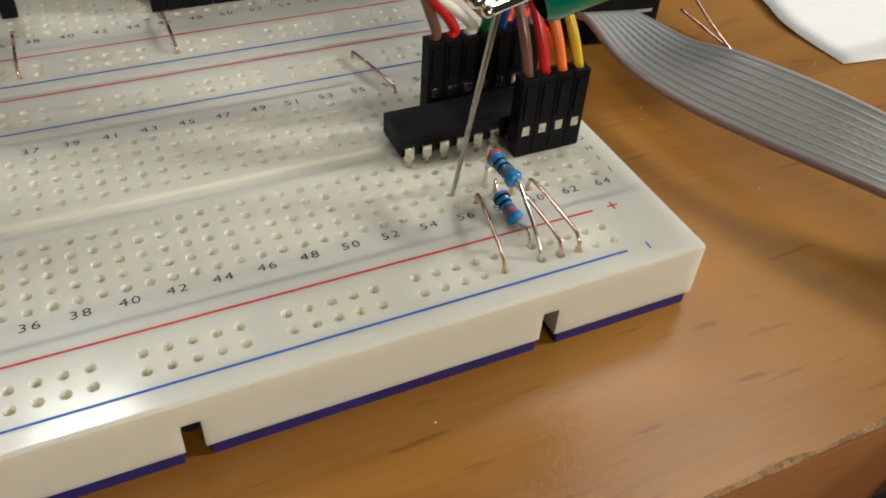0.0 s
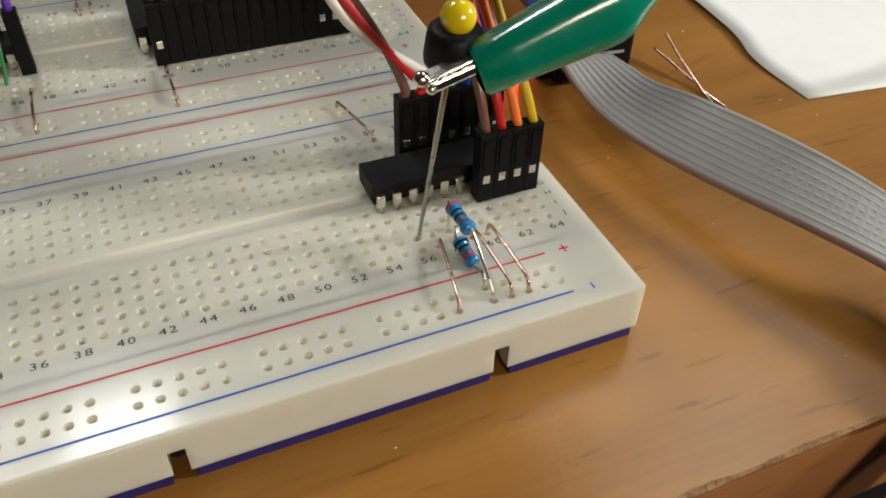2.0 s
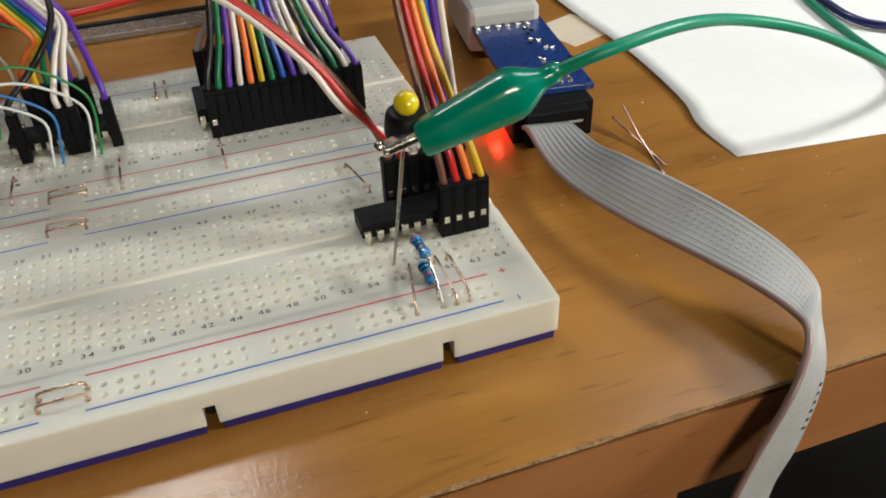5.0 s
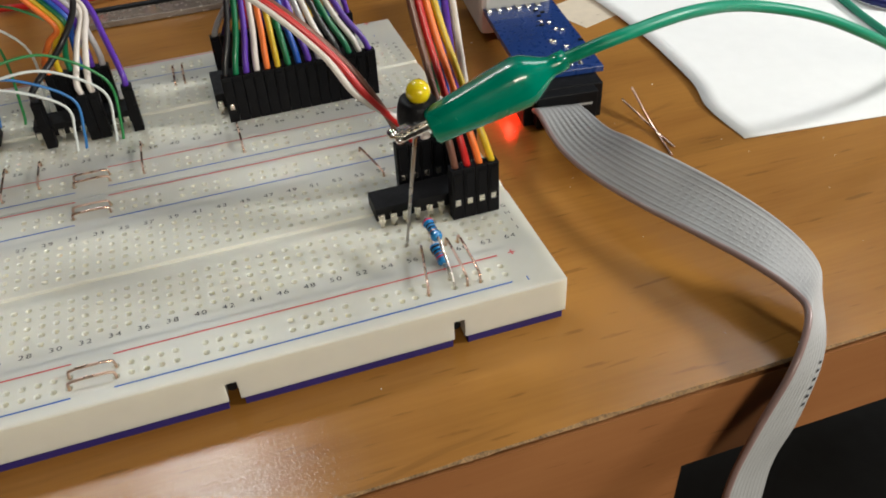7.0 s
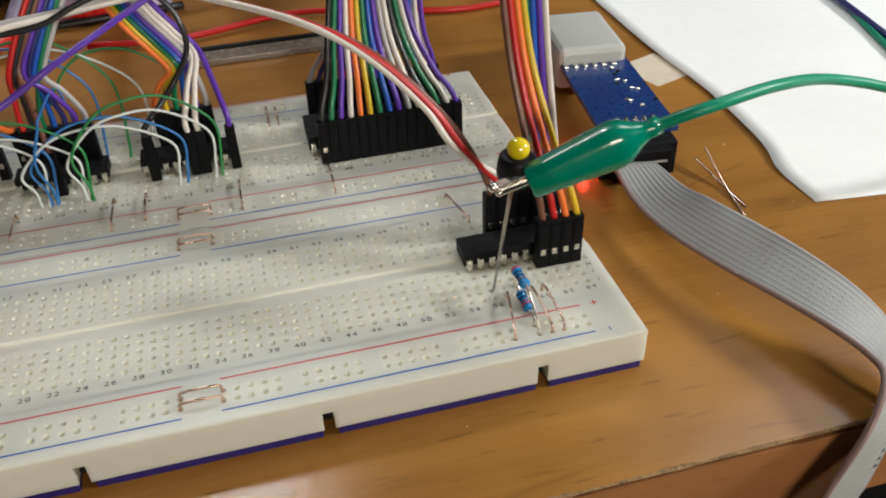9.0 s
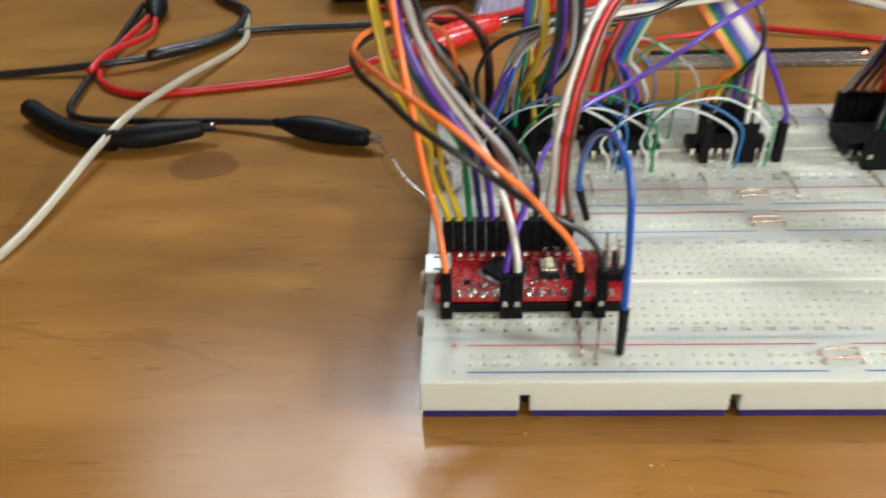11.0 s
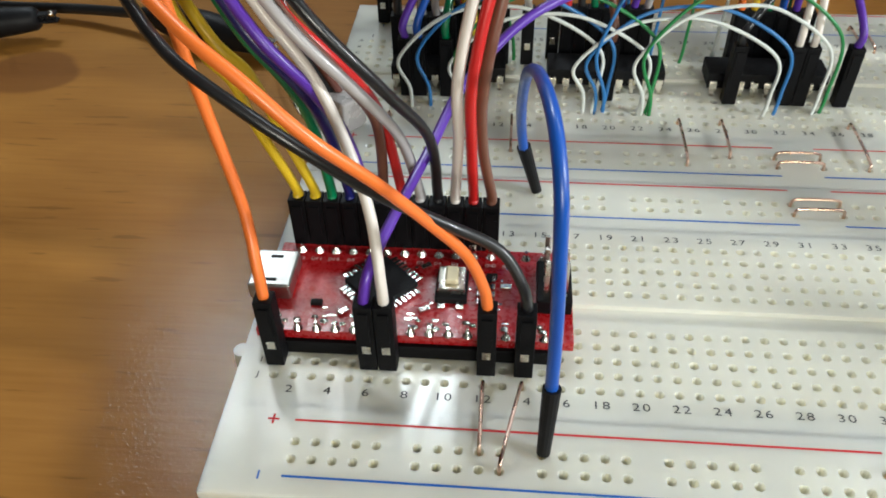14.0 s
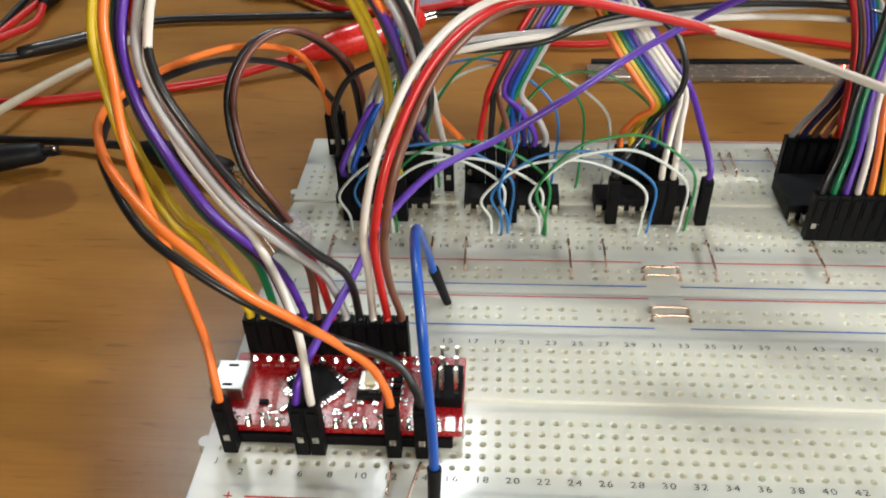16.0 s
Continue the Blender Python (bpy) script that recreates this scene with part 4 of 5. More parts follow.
# thin wire-wrap links between the chips
for c, xa, xb, ya, yb, h in (("thinwhite", 1.4, 4.75, 8.35, 8.35, 2.9), ("thinblue", 1.75, 4.95, 8.4, 8.4, 3.1), ("thinwhite", 4.62, 7.9, 8.33, 8.35, 2.75), ("thinblue", 4.85, 8.1, 8.38, 8.4, 2.95),
                             ("thingreen", 2.45, 5.75, 8.33, 8.33, 3.2), ("thinwhite", 2.35, 5.6, 8.3, 8.3, 2.8), ("thingreen", 5.85, 8.95, 8.3, 8.5, 3.35), ("thinwhite", 5.7, 8.8, 8.3, 8.45, 3.0),
                             ("thingreen", 3.3, 6.6, 10.2, 10.2, 4.4), ("thinblue", 2.6, 6.0, 10.3, 10.3, 4.2), ("thinwhite", 3.0, 7.2, 10.25, 10.2, 4.1), ("thingreen", 5.2, 8.4, 10.3, 10.2, 3.9), ("thinblue", 5.0, 5.4, 8.35, 10.2, 3.2)):
    d = xb - xa
    link = thing("wrap_wire", f"thin solid {c[4:]} wire link bowed between the chips", "wire", "thin links")
    tube("wire", [(xa, ya, TOP - 0.2), (xa - 0.02, ya + 0.03, TOP + 0.4), (xa - 0.22, ya + 0.12, 1.0 + (h - 1) * 0.5), (xa + 0.15 * d, ya + 0.25, 1.0 + (h - 1) * 0.88), (xa + 0.4 * d, ya + 0.35, h), (xa + 0.7 * d, yb + 0.35, 1.0 + (h - 1) * 0.95), (xb + 0.08, yb + 0.25, 1.0 + (h - 1) * 0.62), (xb + 0.1, yb + 0.1, TOP + 0.4), (xb, yb, TOP - 0.2)], 0.034, WIRE[c], link)


# ---- bare wire links and resistors ----
def bare_link(a, b, h=0.1, m=COPPER):
    t = thing("bare_link", "bent bare copper wire link in the board holes", "wire link", "bare links")
    ax, ay = a
    bx, by = b
    pts = [(ax, ay, TOP - 0.2), (ax, ay, TOP + h * 0.5), (ax + (bx - ax) * 0.1, ay + (by - ay) * 0.1, TOP + h), (ax + (bx - ax) * 0.5, ay + (by - ay) * 0.5, TOP + h * 1.1), (ax + (bx - ax) * 0.9, ay + (by - ay) * 0.9, TOP + h), (bx, by, TOP + h * 0.5), (bx, by, TOP - 0.2)]
    tube("wire", pts, 0.027, m, t, per=5, seg=7)


for a, b, h in (((14.478, 1.79), (14.224, 0.52), 0.16), ((14.986, 1.79), (14.986, 0.52), 0.2), ((15.24, 1.79), (15.24, 0.52), 0.2),
                ((7.874, 0.52), (8.636, 0.52), 0.13), ((7.874, 0.774), (8.636, 0.774), 0.15), ((7.874, 5.53), (8.636, 5.53), 0.12), ((7.874, 5.784), (8.636, 5.784), 0.12),
                ((7.874, 6.79), (8.636, 6.79), 0.12), ((7.874, 7.044), (8.636, 7.044), 0.13),
                ((3.048, 1.79), (3.048, 0.774), 0.12), ((3.556, 1.79), (3.302, 0.52), 0.16), ((14.224, 5.784), (14.478, 4.584), 0.1),
                ((6.35, 8.06), (6.35, 6.79), 0.12), ((7.112, 8.06), (7.112, 7.044), 0.12), ((9.398, 8.06), (9.398, 6.79), 0.12), ((11.684, 8.06), (11.684, 6.79), 0.12), ((4.064, 8.06), (4.064, 7.044), 0.1),
                ((1.016, 8.06), (1.016, 7.044), 0.1), ((3.302, 8.06), (3.302, 7.044), 0.1), ((10.668, 10.854), (10.668, 11.8), 0.1), ((11.684, 10.854), (11.684, 12.05), 0.1), ((10.414, 10.854), (10.414, 11.8), 0.1)):
    bare_link(a, b, h)


def resistor(a, b, lead_a, lead_b, bands):
    t = thing("resistor", "blue metal-film resistor standing on long bent leads", "resistor", "resistors")
    a, b = Vector(a), Vector(b)
    L = (b - a).length
    m = axis_pose(a, b)
    prof = [(0, 0.02), (0.03, 0.085), (0.08, 0.108), (0.2, 0.112), (0.25, 0.092), (0.5, 0.086), (0.75, 0.092), (0.8, 0.112), (0.92, 0.108), (0.97, 0.085), (1, 0.02)]
    pts = [m @ Vector((0, 0, u * L)) for u, _ in prof]
    v, f = tube_data(pts, [r for _, r in prof], 14)
    body = link_mesh("body", v, f, RESBLUE, t, "glossy blue lacquered body", smooth=True)
    for u, mm in bands:
        bm = bmesh.new()
        r = 0.1145 if (u < 0.22 or u > 0.78) else 0.093
        cyl(bm, r, r, 0.035, m @ Matrix.Translation((0, 0, u * L - 0.017)), 14)
        part("colour_band", bm, mm, body)
    tube("lead", [a + (b - a) * 0.02, a - (b - a) * 0.12 + Vector((0, 0, 0.02)), Vector(lead_a) + Vector((0, 0, 0.45)), lead_a], 0.026, STEEL, t, per=5, seg=7)
    tube("lead", [b - (b - a) * 0.02, b + (b - a) * 0.12, Vector(lead_b) + Vector((0, 0.08, 0.35)), lead_b], 0.026, STEEL, t, per=5, seg=7)


BANDS = [(0.14, INKRED), (0.34, ICBLACK), (0.5, ICBLACK), (0.66, WIRE["brown"]), (0.86, RESBLUE)]
resistor((14.62, 1.76, 1.72), (14.67, 1.2, 1.68), (14.73, 2.05, 0.8), (14.73, 0.52, 0.8), BANDS)
resistor((14.69, 1.62, 1.2), (14.75, 1.18, 1.06), (14.732, 1.79, 0.8), (14.732, 0.774, 0.8), [(0.2, ICBLACK), (0.38, ICBLACK), (0.55, WIRE["brown"]), (0.7, INKRED)])


# ---- green test lead clipped to a steel needle ----
needle = thing("needle_probe", "steel needle with a black collar and yellow ball head", "probe")
bm = bmesh.new()
cyl(bm, 0.028, 0.042, (Vector((14.6, 1.86, 3.9)) - Vector((14.24, 2.04, 0.85))).length, axis_pose((14.24, 2.04, 0.85), (14.6, 1.86, 3.9)), 10)
part("needle", bm, NEEDLE, needle, "thin straight steel needle")
NA = axis_pose((14.6, 1.83, 3.84), (14.65, 1.79, 4.5))
prof = [(0.0, 0.3), (0.03, 0.345), (0.12, 0.36), (0.36, 0.35), (0.46, 0.33), (0.5, 0.29), (0.5, 0.05)]
v, f = tube_data([NA @ Vector((0, 0, u)) for u, _ in prof], [r for _, r in prof], 26)
link_mesh("collar", v, f, RUBBER, needle, "worn black collar", smooth=True)
bm = bmesh.new()
bmesh.ops.create_uvsphere(bm, u_segments=24, v_segments=16, radius=0.215, matrix=NA @ Matrix.Translation((0, 0, 0.63)))
part("ball", bm, BALLYELLOW, needle, "glossy yellow ball", smooth=True)

lead = thing("test_lead", "green vinyl crocodile clip on a green test lead", "test lead")
A, B = Vector((14.72, 1.42, 3.95)), Vector((17.1, 1.2, 4.85))
ax = (B - A).normalized()
M = Matrix.Translation(A) @ ax.to_track_quat("X", "Z").to_matrix().to_4x4()
L = (B - A).length
prof = [(0.0, 0.28, 0.24), (0.02, 0.33, 0.28), (0.2, 0.36, 0.30), (0.45, 0.42, 0.34), (0.6, 0.45, 0.36), (0.67, 0.455, 0.36), (0.73, 0.41, 0.34), (0.8, 0.30, 0.27), (0.86, 0.205, 0.2), (0.9, 0.165, 0.165), (0.93, 0.17, 0.17), (1.0, 0.165, 0.165), (1.0, 0.12, 0.12)]
v, f = [], []
SEG = 28
for u, h, w in prof:
    for k in range(SEG):
        a = 2 * math.pi * k / SEG
        c, s = math.cos(a), math.sin(a)
        v.append(M @ Vector((u * L, w * math.copysign(abs(c) ** 0.8, c), h * math.copysign(abs(s) ** 0.8, s))))
for i in range(len(prof) - 1):
    for k in range(SEG):
        a, b = i * SEG + k, i * SEG + (k + 1) % SEG
        f.append((a, b, b + SEG, a + SEG))
ob = link_mesh("clip_cover", v, f, CLIPGREEN, lead, "glossy green vinyl cover", smooth=True)
bm = bmesh.new()
box(bm, -0.58, 0.6, -0.13, 0.13, 0.03, 0.17, 0.03, M @ Matrix.Rotation(0.04, 4, "Y"))
box(bm, -0.58, 0.5, -0.12, 0.12, 0.19, 0.24, 0.02, M)
for i in range(4):
    box(bm, -0.58 + i * 0.12, -0.52 + i * 0.12, -0.12, 0.12, 0.15, 0.2, 0.0, M)
part("jaw", bm, CHROME, lead, "shiny toothed metal jaw")
bm = bmesh.new()
bmesh.ops.create_uvsphere(bm, u_segments=12, v_segments=8, radius=0.1, matrix=M @ Matrix.Translation((-0.62, -0.05, 0.26)))
bmesh.ops.create_uvsphere(bm, u_segments=12, v_segments=8, radius=0.085, matrix=M @ Matrix.Translation((-0.6, 0.08, 0.16)))
bmesh.ops.create_uvsphere(bm, u_segments=12, v_segments=8, radius=0.07, matrix=M @ Matrix.Translation((-0.56, -0.12, 0.13)))
part("jaw_tip", bm, CHROME, lead, smooth=True)
tube("lead", [B - ax * 0.3, B, (17.95, 0.95, 5.2), (19.6, 1.4, 5.15), (21.6, 2.4, 4.5), (23.6, 2.7, 3.8), (25.6, 2.9, 2.8), (28.0, 3.6, 1.4), (30.0, 5.2, 0.4), (30.6, 7.5, 0.13), (31.2, 10.5, 0.13), (32.5, 15, 0.13)], 0.115, GREENWIRE, lead, "green insulated lead", per=8, seg=12)

# ---- grey ribbon cable over the desk edge ----
SECT = [((19.44, 6.3, 0.66), (0.99, -0.12, -0.05)), ((19.44, 5.94, 0.71), (0.99, -0.12, -0.05)), ((19.37, 4.56, 0.76), (0.95, -0.14, 0.31)), ((19.48, 3.28, 0.94), (0.81, 0.08, 0.59)), ((19.81, 1.94, 1.07), (0.78, 0.22, 0.6)),
        ((20.29, 0.62, 1.1), (0.83, 0.37, 0.41)), ((20.75, -0.54, 1.0), (0.86, 0.48, 0.17)), ((21.0, -1.38, 0.8), (0.83, 0.55, -0.08)), ((20.8, -1.96, 0.66), (0.74, 0.6, -0.31)), ((20.3, -2.65, 0.12), (0.85, 0.35, -0.34)),
        ((19.7, -2.98, -1.06), (0.95, 0.2, -0.22)), ((19.3, -3.12, -2.05), (0.95, 0.24, -0.18)), ((19.12, -3.3, -3.1), (0.95, 0.26, -0.09)), ((18.9, -3.7, -6.0), (0.95, 0.26, 0.0)), ((18.7, -4.3, -14.0), (0.95, 0.26, 0.0))]
ribbon = thing("ribbon_cable", "grey ribbon cable of parallel strands hanging over the desk edge", "ribbon cable")
cen, dirs = spline([s[0] for s in SECT], 8), spline([s[1] for s in SECT], 8)
for i in range(10):
    path = [c + d.normalized() * (-0.5715 + 0.127 * i) for c, d in zip(cen, dirs)]
    tv, tf = tube_data(path, 0.0665, 14)
    link_mesh("strand", tv, tf, WIRE["marker"] if i == 0 else CABLEGREY, ribbon, "faded red marker strand" if i == 0 else "", smooth=True)
# thin web that holds the strands together
wv, wf = [], []
for i, (c, d) in enumerate(zip(cen, dirs)):
    d = d.normalized()
    along = (cen[min(i + 1, len(cen) - 1)] - cen[max(i - 1, 0)]).normalized()
    nr = d.cross(along).normalized() * 0.057
    wv += [c - d * 0.57 + nr, c + d * 0.57 + nr, c + d * 0.57 - nr, c - d * 0.57 - nr]
for i in range(len(cen) - 1):
    for k in range(4):
        a, b = i * 4 + k, i * 4 + (k + 1) % 4
        wf.append((a, b, b + 4, a + 4))
link_mesh("web", wv, wf, CABLEGREY, ribbon, smooth=False)
for k, at in enumerate((73, 74, 75, 76.5, 77.5, 78.5)):
    i = int(at)
    c, d = cen[i], dirs[i].normalized()
    along = (cen[i + 1] - cen[i]).normalized()
    nrm = d.cross(along).normalized()
    if nrm.y > 0:
        nrm = -nrm
    p = c + d * 0.47 + nrm * 0.071
    link_mesh("printed_mark", [p - d * 0.05 - along * 0.03, p + d * 0.05 - along * 0.03, p + d * 0.05 + along * 0.04, p - d * 0.05 + along * 0.04], [(0, 1, 2, 3)], INK, ribbon)

# ---- blue module with its box connector ----
mod = thing("adapter_module", "blue adapter board with a black box connector and a grey cover", "circuit board")
ux = Vector((0.99, -0.12, 0)).normalized()
MM = Matrix.Translation((19.8, 6.62, 0)) @ Matrix.Rotation(math.atan2(ux.y, ux.x), 4, "Z")
bm = bmesh.new()
box(bm, -1.05, 1.05, 0.0, 1.0, 0.02, 1.0, 0.03, MM)
conn = part("box_connector", bm, BLACK, mod, "black box header")
bm = bmesh.new()
box(bm, -0.8, 0.8, -0.34, 0.02, 0.1, 0.98, 0.03, MM)
part("cable_plug", bm, BLACK, conn, "black ribbon cable plug")
bm = bmesh.new()
box(bm, -0.66, 0.66, -0.352, -0.335, 0.62, 0.68, 0, MM)
part("grip", bm, CABLEGREY, conn)
bm = bmesh.new()
box(bm, -0.9, 1.25, 0.55, 5.1, 1.0, 1.16, 0.01, MM)
part("board", bm, PCBBLUE, mod, "blue printed circuit board")
random.seed(8)
for i in range(5):
    for j in range(2):
        bm = bmesh.new()
        cyl(bm, 0.075, 0.02, 0.1, MM @ Matrix.Translation((-0.3 + 0.254 * i, 0.85 + 0.254 * j, 1.16)), 8)
        part("solder_joint", bm, SOLDER, mod)
for i in range(14):
    x, y = random.uniform(0.3, 1.1), random.uniform(1.5, 4.4)
    bm = bmesh.new()
    box(bm, x, x + 0.12, y, y + 0.07, 1.16, 1.21, 0.01, MM)
    part("chip_resistor", bm, SOLDER if i % 3 else ICBLACK, mod)
for i in range(6):
    bm = bmesh.new()
    box(bm, -0.85 + 0.3 * i, -0.72 + 0.3 * i, 4.6, 4.8, 1.16, 1.22, 0.01, MM)
    part("pad", bm, SOLDER, mod)
bm = bmesh.new()
box(bm, -1.0, 1.2, 4.9, 8.0, 0.3, 1.65, 0.2, MM)
part("cover", bm, GREYBOX, mod, "light grey plastic cover")
bm = bmesh.new()
cyl(bm, 0.13, 0.13, 0.12, MM @ Matrix.Translation((-1.2, 0.9, 0.5)), 12)
part("led", bm, GLOWRED, mod, "lit red indicator lamp below the board")

# ---- paper, tape, scraps ----
v, f = [], []
sheet = thing("paper_sheet", "white sheet of paper with a lifted uneven edge", "paper")
pa = [Vector((23.6, 4.1, 0)), Vector((23.55, 5.75, 0)), Vector((23.9, 7.2, 0)), Vector((24.1, 10.6, 0)), Vector((23.9, 15.0, 0)), Vector((24.0, 24.0, 0))]
left = spline(pa, 8)


def smooth_bump(i):
    """How far the edge of the sheet lifts along its length: flat at the corner, lifted further back."""
    return 0.5 - 0.5 * math.cos(math.pi * min(1.0, i / 14.0))


NU = 40
for i, p in enumerate(left):
    for k in range(NU + 1):
        u = k / NU
        q = p + Vector((21 * u, -2.4 * u * (1 - i / len(left)), 0))
        q.z = 0.03 + 0.07 * max(0.0, 1 - u * 9) ** 2 * smooth_bump(i)
        v.append(q)
for i in range(len(left) - 1):
    for k in range(NU):
        a = i * (NU + 1) + k
        f.append((a, a + 1, a + NU + 2, a + NU + 1))
ps = link_mesh("sheet", v, f, PAPER, sheet, smooth=True)
md = ps.modifiers.new("thickness", "SOLIDIFY")
md.thickness = 0.0001
bm = bmesh.new()
box(bm, 22.5, 24.3, 11.7, 13.6, 0.0, 0.012, 0, None)
bmesh.ops.rotate(bm, verts=bm.verts, cent=(23.4, 12.6, 0), matrix=Matrix.Rotation(0.35, 3, "Z"))
tagged(part("tape_strip", bm, TAPE), "strip of cloudy clear tape on the desk", "tape")
for i, pts in enumerate(([(21.85, 6.75, 0.5), (21.8, 6.0, 0.25), (21.7, 5.0, 0.06), (21.55, 4.1, 0.04)], [(21.5, 6.6, 0.3), (21.6, 6.0, 0.2), (21.75, 5.2, 0.05), (21.8, 4.4, 0.04)])):
    s = thing("wire_scrap", "short scrap of thin copper wire on the desk", "wire scrap", "wire scraps")
    tube("wire", pts, 0.03, COPPER, s)
s = thing("dark_lead", "dark violet insulated lead on the paper", "wire")
tube("lead", [(35, 6, 0.2), (32.6, 8.2, 0.2), (31.6, 9.4, 0.2), (31.9, 12, 0.2), (33, 18, 0.2)], 0.14, WIRE["navy"], s)


# ---- behind the boards and at their far corner ----
def croc(name, label, a, b, material, wire_pts, wire_material, size=1.0, tipmat=None):
    """A covered crocodile clip from tail a to jaws b with its lead; tipmat, where given, is that of dark riveted jaws."""
    t = thing(name, label, "crocodile clip", "crocodile clips")
    a, b = Vector(a), Vector(b)
    prof = [(0, 0.1), (0.06, 0.17), (0.12, 0.19), (0.25, 0.34), (0.4, 0.42), (0.6, 0.42), (0.85, 0.34), (0.97, 0.3), (1.0, 0.22)]
    v, f = tube_data([a.lerp(b, u) for u, _ in prof], [r * size for _, r in prof], 18)
    link_mesh("cover", v, f, material, t, smooth=True)
    d = (b - a).normalized()
    bm = bmesh.new()
    M2 = Matrix.Translation(b) @ d.to_track_quat("X", "Z").to_matrix().to_4x4()
    for s in (-1, 1):
        box(bm, -0.1, 0.45 * size, -0.1, 0.1, s * 0.09 - 0.03, s * 0.09 + 0.03, 0.015, M2)
        for k in range(4):
            box(bm, (0.08 + 0.09 * k) * size, (0.12 + 0.09 * k) * size, -0.1, 0.1, s * 0.05 - 0.02, s * 0.05 + 0.02, 0, M2)
    part("jaw", bm, tipmat or CHROME, t, "toothed jaw")
    if tipmat:
        bm = bmesh.new()
        bmesh.ops.create_uvsphere(bm, u_segments=10, v_segments=6, radius=0.08, matrix=M2 @ Matrix.Translation((0.32, -0.08, 0.12)))
        part("rivet", bm, CHROME, t, "bright metal rivet", smooth=True)
    if wire_pts:
        tube("lead", [a + d * 0.2, *wire_pts], 0.13 * min(size, 1.1), wire_material, t, per=6, seg=10)
    return t


croc("black_clip", "black covered crocodile clip lying on the desk", (-5.9, 13.0, 0.45), (-2.5, 11.75, 0.42), RUBBER, [(-7.5, 13.4, 0.3), (-10, 13.7, 0.2), (-13.2, 14.2, 0.2), (-13.9, 16.8, 0.2), (-14.2, 21, 0.2), (-14.6, 26, 0.3)], WIRE["black"])
bc = croc("black_clip", "black covered crocodile clip with a long boot on the desk", (-11.4, 11.75, 0.42), (-8.1, 12.5, 0.5), RUBBER, [], WIRE["black"], 0.95, RUBBER)
tube("boot", [(-10.9, 11.85, 0.42), (-12.3, 12.4, 0.4), (-13.6, 13.3, 0.4), (-14.8, 14.4, 0.42)], 0.38, RUBBER, bc)
croc("red_clip", "red covered crocodile clip on a red lead", (-2.4, 18.6, 0.45), (1.9, 21.8, 0.6), CLIPRED, [(-4.8, 17.5, 0.2), (-8.3, 16.6, 0.15), (-11.5, 16.1, 0.15), (-13.5, 17.5, 0.15), (-14.0, 20, 0.2), (-13.6, 24.5, 0.4)], WIRE["red"], 1.25)
croc("red_clip", "red covered crocodile clip behind the boards", (3.2, 23.5, 0.5), (7.2, 24.6, 0.8), CLIPRED, [(1.0, 22.9, 0.4), (-1.5, 23.4, 0.3), (-3.5, 25, 0.3)], WIRE["red"], 1.1)
croc("black_clip", "black covered crocodile clip at the back of the desk", (-13.2, 23.5, 0.45), (-14.2, 27.0, 0.45), RUBBER, [(-13.0, 22.0, 0.3), (-13.8, 19.5, 0.5), (-14.0, 17.8, 0.4)], WIRE["red"], 1.2)
for nm, lb, pts, r, m in (
    ("beige_cable", "pale beige cable across the desk", [(-14, 1.5, 0.14), (-11.9, 5.8, 0.14), (-11.2, 11.0, 0.5), (-10.7, 13.2, 0.75), (-10.0, 17, 0.4), (-8.8, 21.0, 0.14), (-9.2, 24, 0.3)], 0.14, WIRE["beige"]),
    ("dark_cable", "thick dark cable across the back of the desk", [(-24, 17.6, 0.15), (-17.9, 18.2, 0.15), (-13.3, 18.6, 0.4), (-11, 20.2, 0.2), (-8.9, 22.4, 0.2), (-4, 22.9, 0.2), (2, 23.2, 0.2), (8, 24, 0.2)], 0.15, WIRE["black"]),
    ("dark_cable", "thick dark cable across the back of the desk", [(-12.5, 30, 0.25), (-11.2, 27, 0.25), (-9.4, 24.6, 0.25), (-9.6, 21.6, 0.3), (-12, 19, 0.5)], 0.22, WIRE["black"]),
    ("dark_cable", "thick dark cable across the back of the desk", [(-8, 29, 0.2), (-3, 27, 0.3), (3, 27.5, 0.3), (9, 26, 0.3), (14, 27, 0.2)], 0.2, WIRE["black"]),
    ("red_lead", "red insulated lead on the desk", [(4.5, 20.8, 0.2), (8, 20.4, 0.2), (12, 21.4, 0.25), (15, 20.8, 0.2), (19, 19.8, 0.15), (24, 21, 0.15), (30, 21.5, 0.15)], 0.12, WIRE["red"]),
):
    s = thing(nm, lb, "cable", "cables at the back")
    tube("sheath", pts, r, m, s, per=6, seg=10)
s = thing("thin_wire", "thin bare wire from a clip to the board end", "wire")
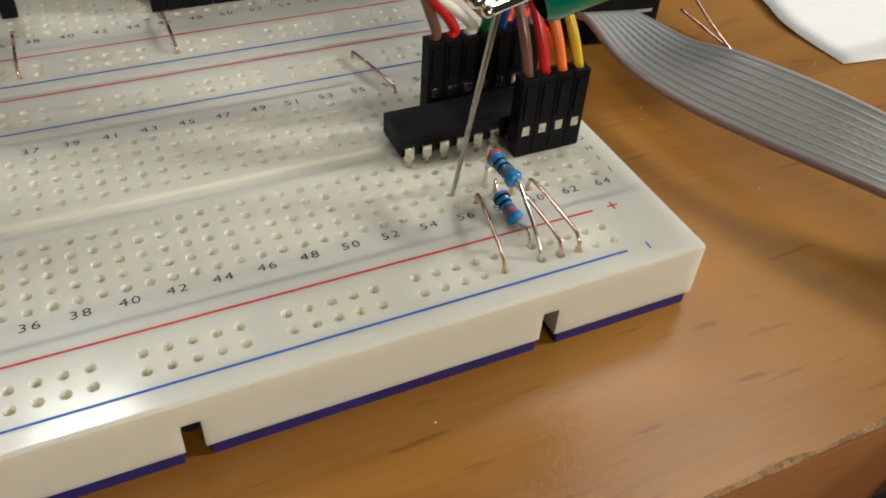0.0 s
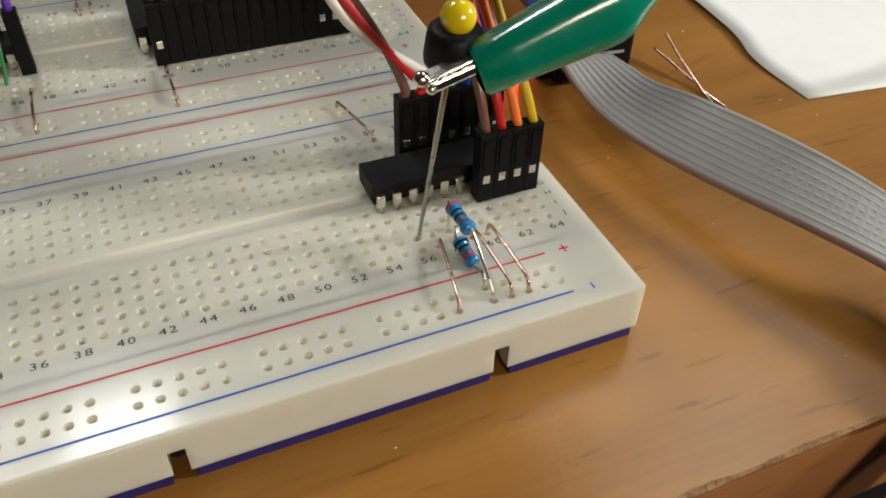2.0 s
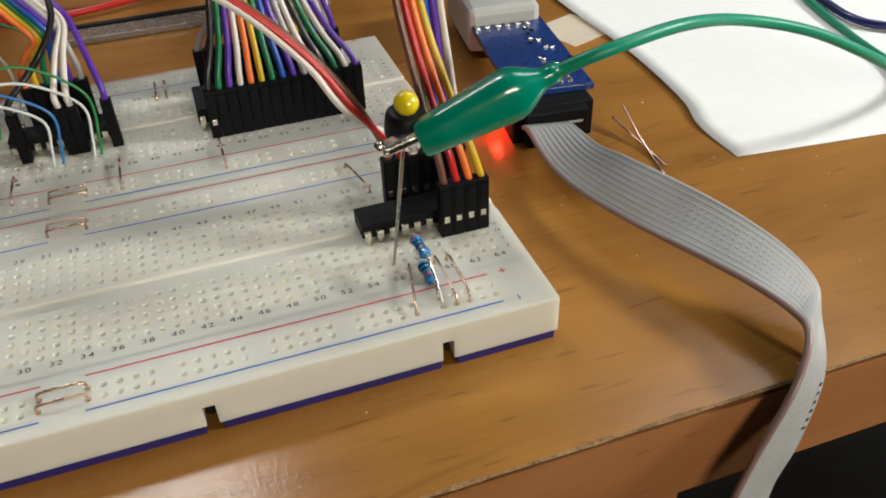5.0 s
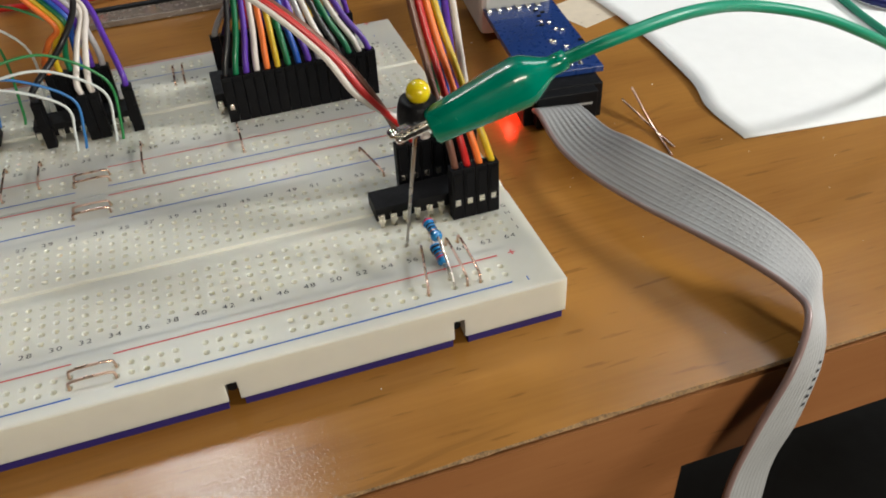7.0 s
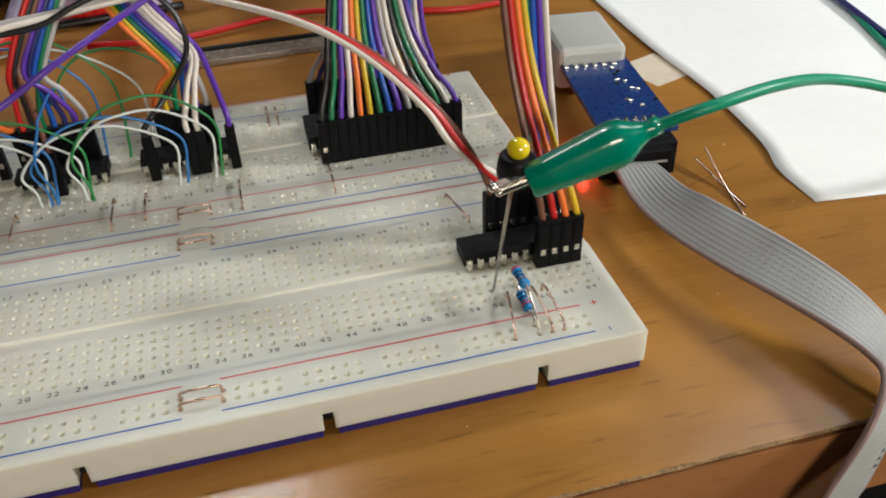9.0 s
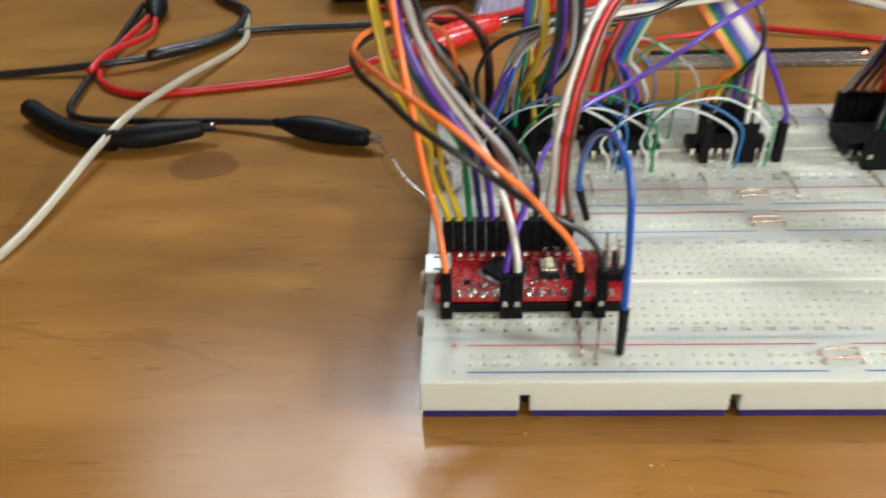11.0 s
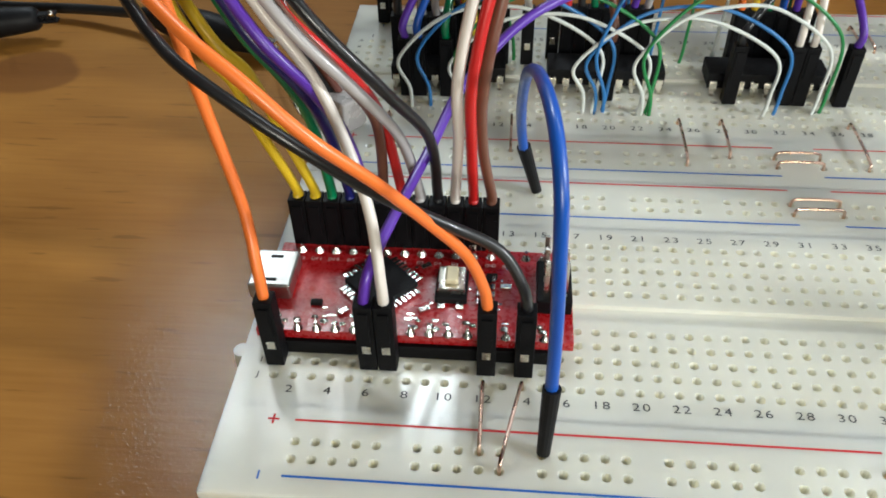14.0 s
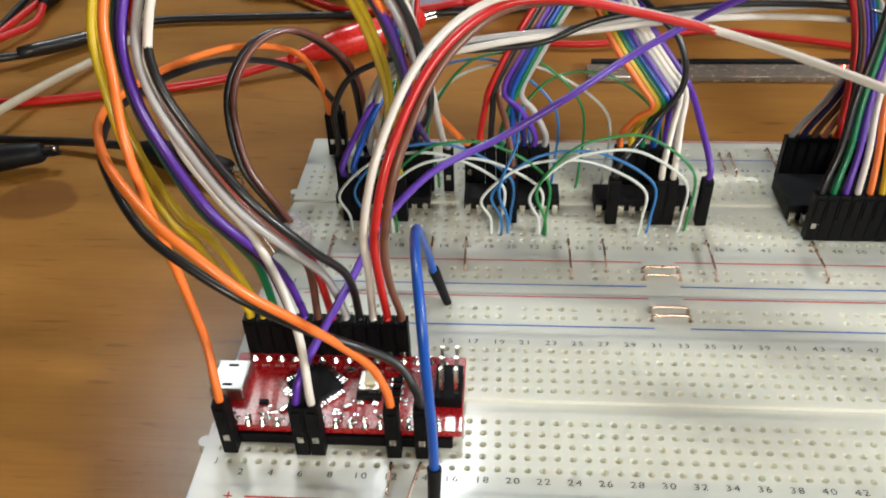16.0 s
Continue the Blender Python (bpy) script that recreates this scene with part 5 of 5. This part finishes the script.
tube("wire", [(-2.2, 11.6, 0.35), (-1.7, 10.4, 0.5), (-1.2, 9.3, 0.4), (-0.6, 8.4, 0.3), (-0.3, 7.9, 0.3)], 0.03, STEEL, s)
bar = thing("plastic_bar", "long smoky clear plastic bar behind the boards", "bar")
bm = bmesh.new()
box(bm, 7.6, 16.6, 17.9, 18.8, 0.0, 0.22, 0.04)
part("body", bm, SMOKED, bar)
bm = bmesh.new()
box(bm, 7.8, 16.2, 18.82, 19.05, 0.0, 0.3, 0.03)
part("dark_strip", bm, ICBLACK, bar, "dark strip along the bar")
bm = bmesh.new()
cyl(bm, 0.035, 0.035, 0.03, Matrix.Translation((15.9, 18.6, 0.22)), 10)
part("indicator", bm, GLOWRED, bar, "tiny lit red indicator")
# crumpled lilac packet with red strips
bag = thing("plastic_bag", "crumpled translucent lilac plastic bag behind the boards", "bag")
v, f = [], []
for i in range(19):
    for j in range(13):
        u, w = i / 18, j / 12
        x, y = 1.0 + 6.5 * u, 23.8 + 8 * w
        z = 0.1 + 2.2 * math.sin(math.pi * u) ** 0.6 * math.sin(math.pi * w) ** 0.6 + 0.7 * noise.noise((x * 0.7, y * 0.7, 2)) * math.sin(math.pi * u) * math.sin(math.pi * w)
        v.append((x + 0.3 * noise.noise((x, y, 5)), y, max(z, 0.02)))
for i in range(18):
    for j in range(12):
        a = i * 13 + j
        f.append((a, a + 13, a + 14, a + 1))
link_mesh("film", v, f, LILAC, bag)
for a, b in (((2, 23.2, 1.6), (8, 22.6, 1.9)), ((3.5, 24.5, 2.4), (9.5, 25, 1.6))):
    tube("red_strip", [a, Vector(a).lerp(Vector(b), 0.5) + Vector((0, 0.3, 0.7)), b], 0.2, CLIPRED, bag)
bm = bmesh.new()
box(bm, 20, 52, 36, 40, 0, 9, 0.4)
tagged(part("black_case", bm, ICBLACK), "black plastic case standing at the back of the desk", "case")
bm = bmesh.new()
box(bm, -6, 0.8, 26, 32, 0, 2.6, 0.6)
tagged(part("dark_pouch", bm, RUBBER), "dark rubbery pouch lying at the back of the desk", "pouch")
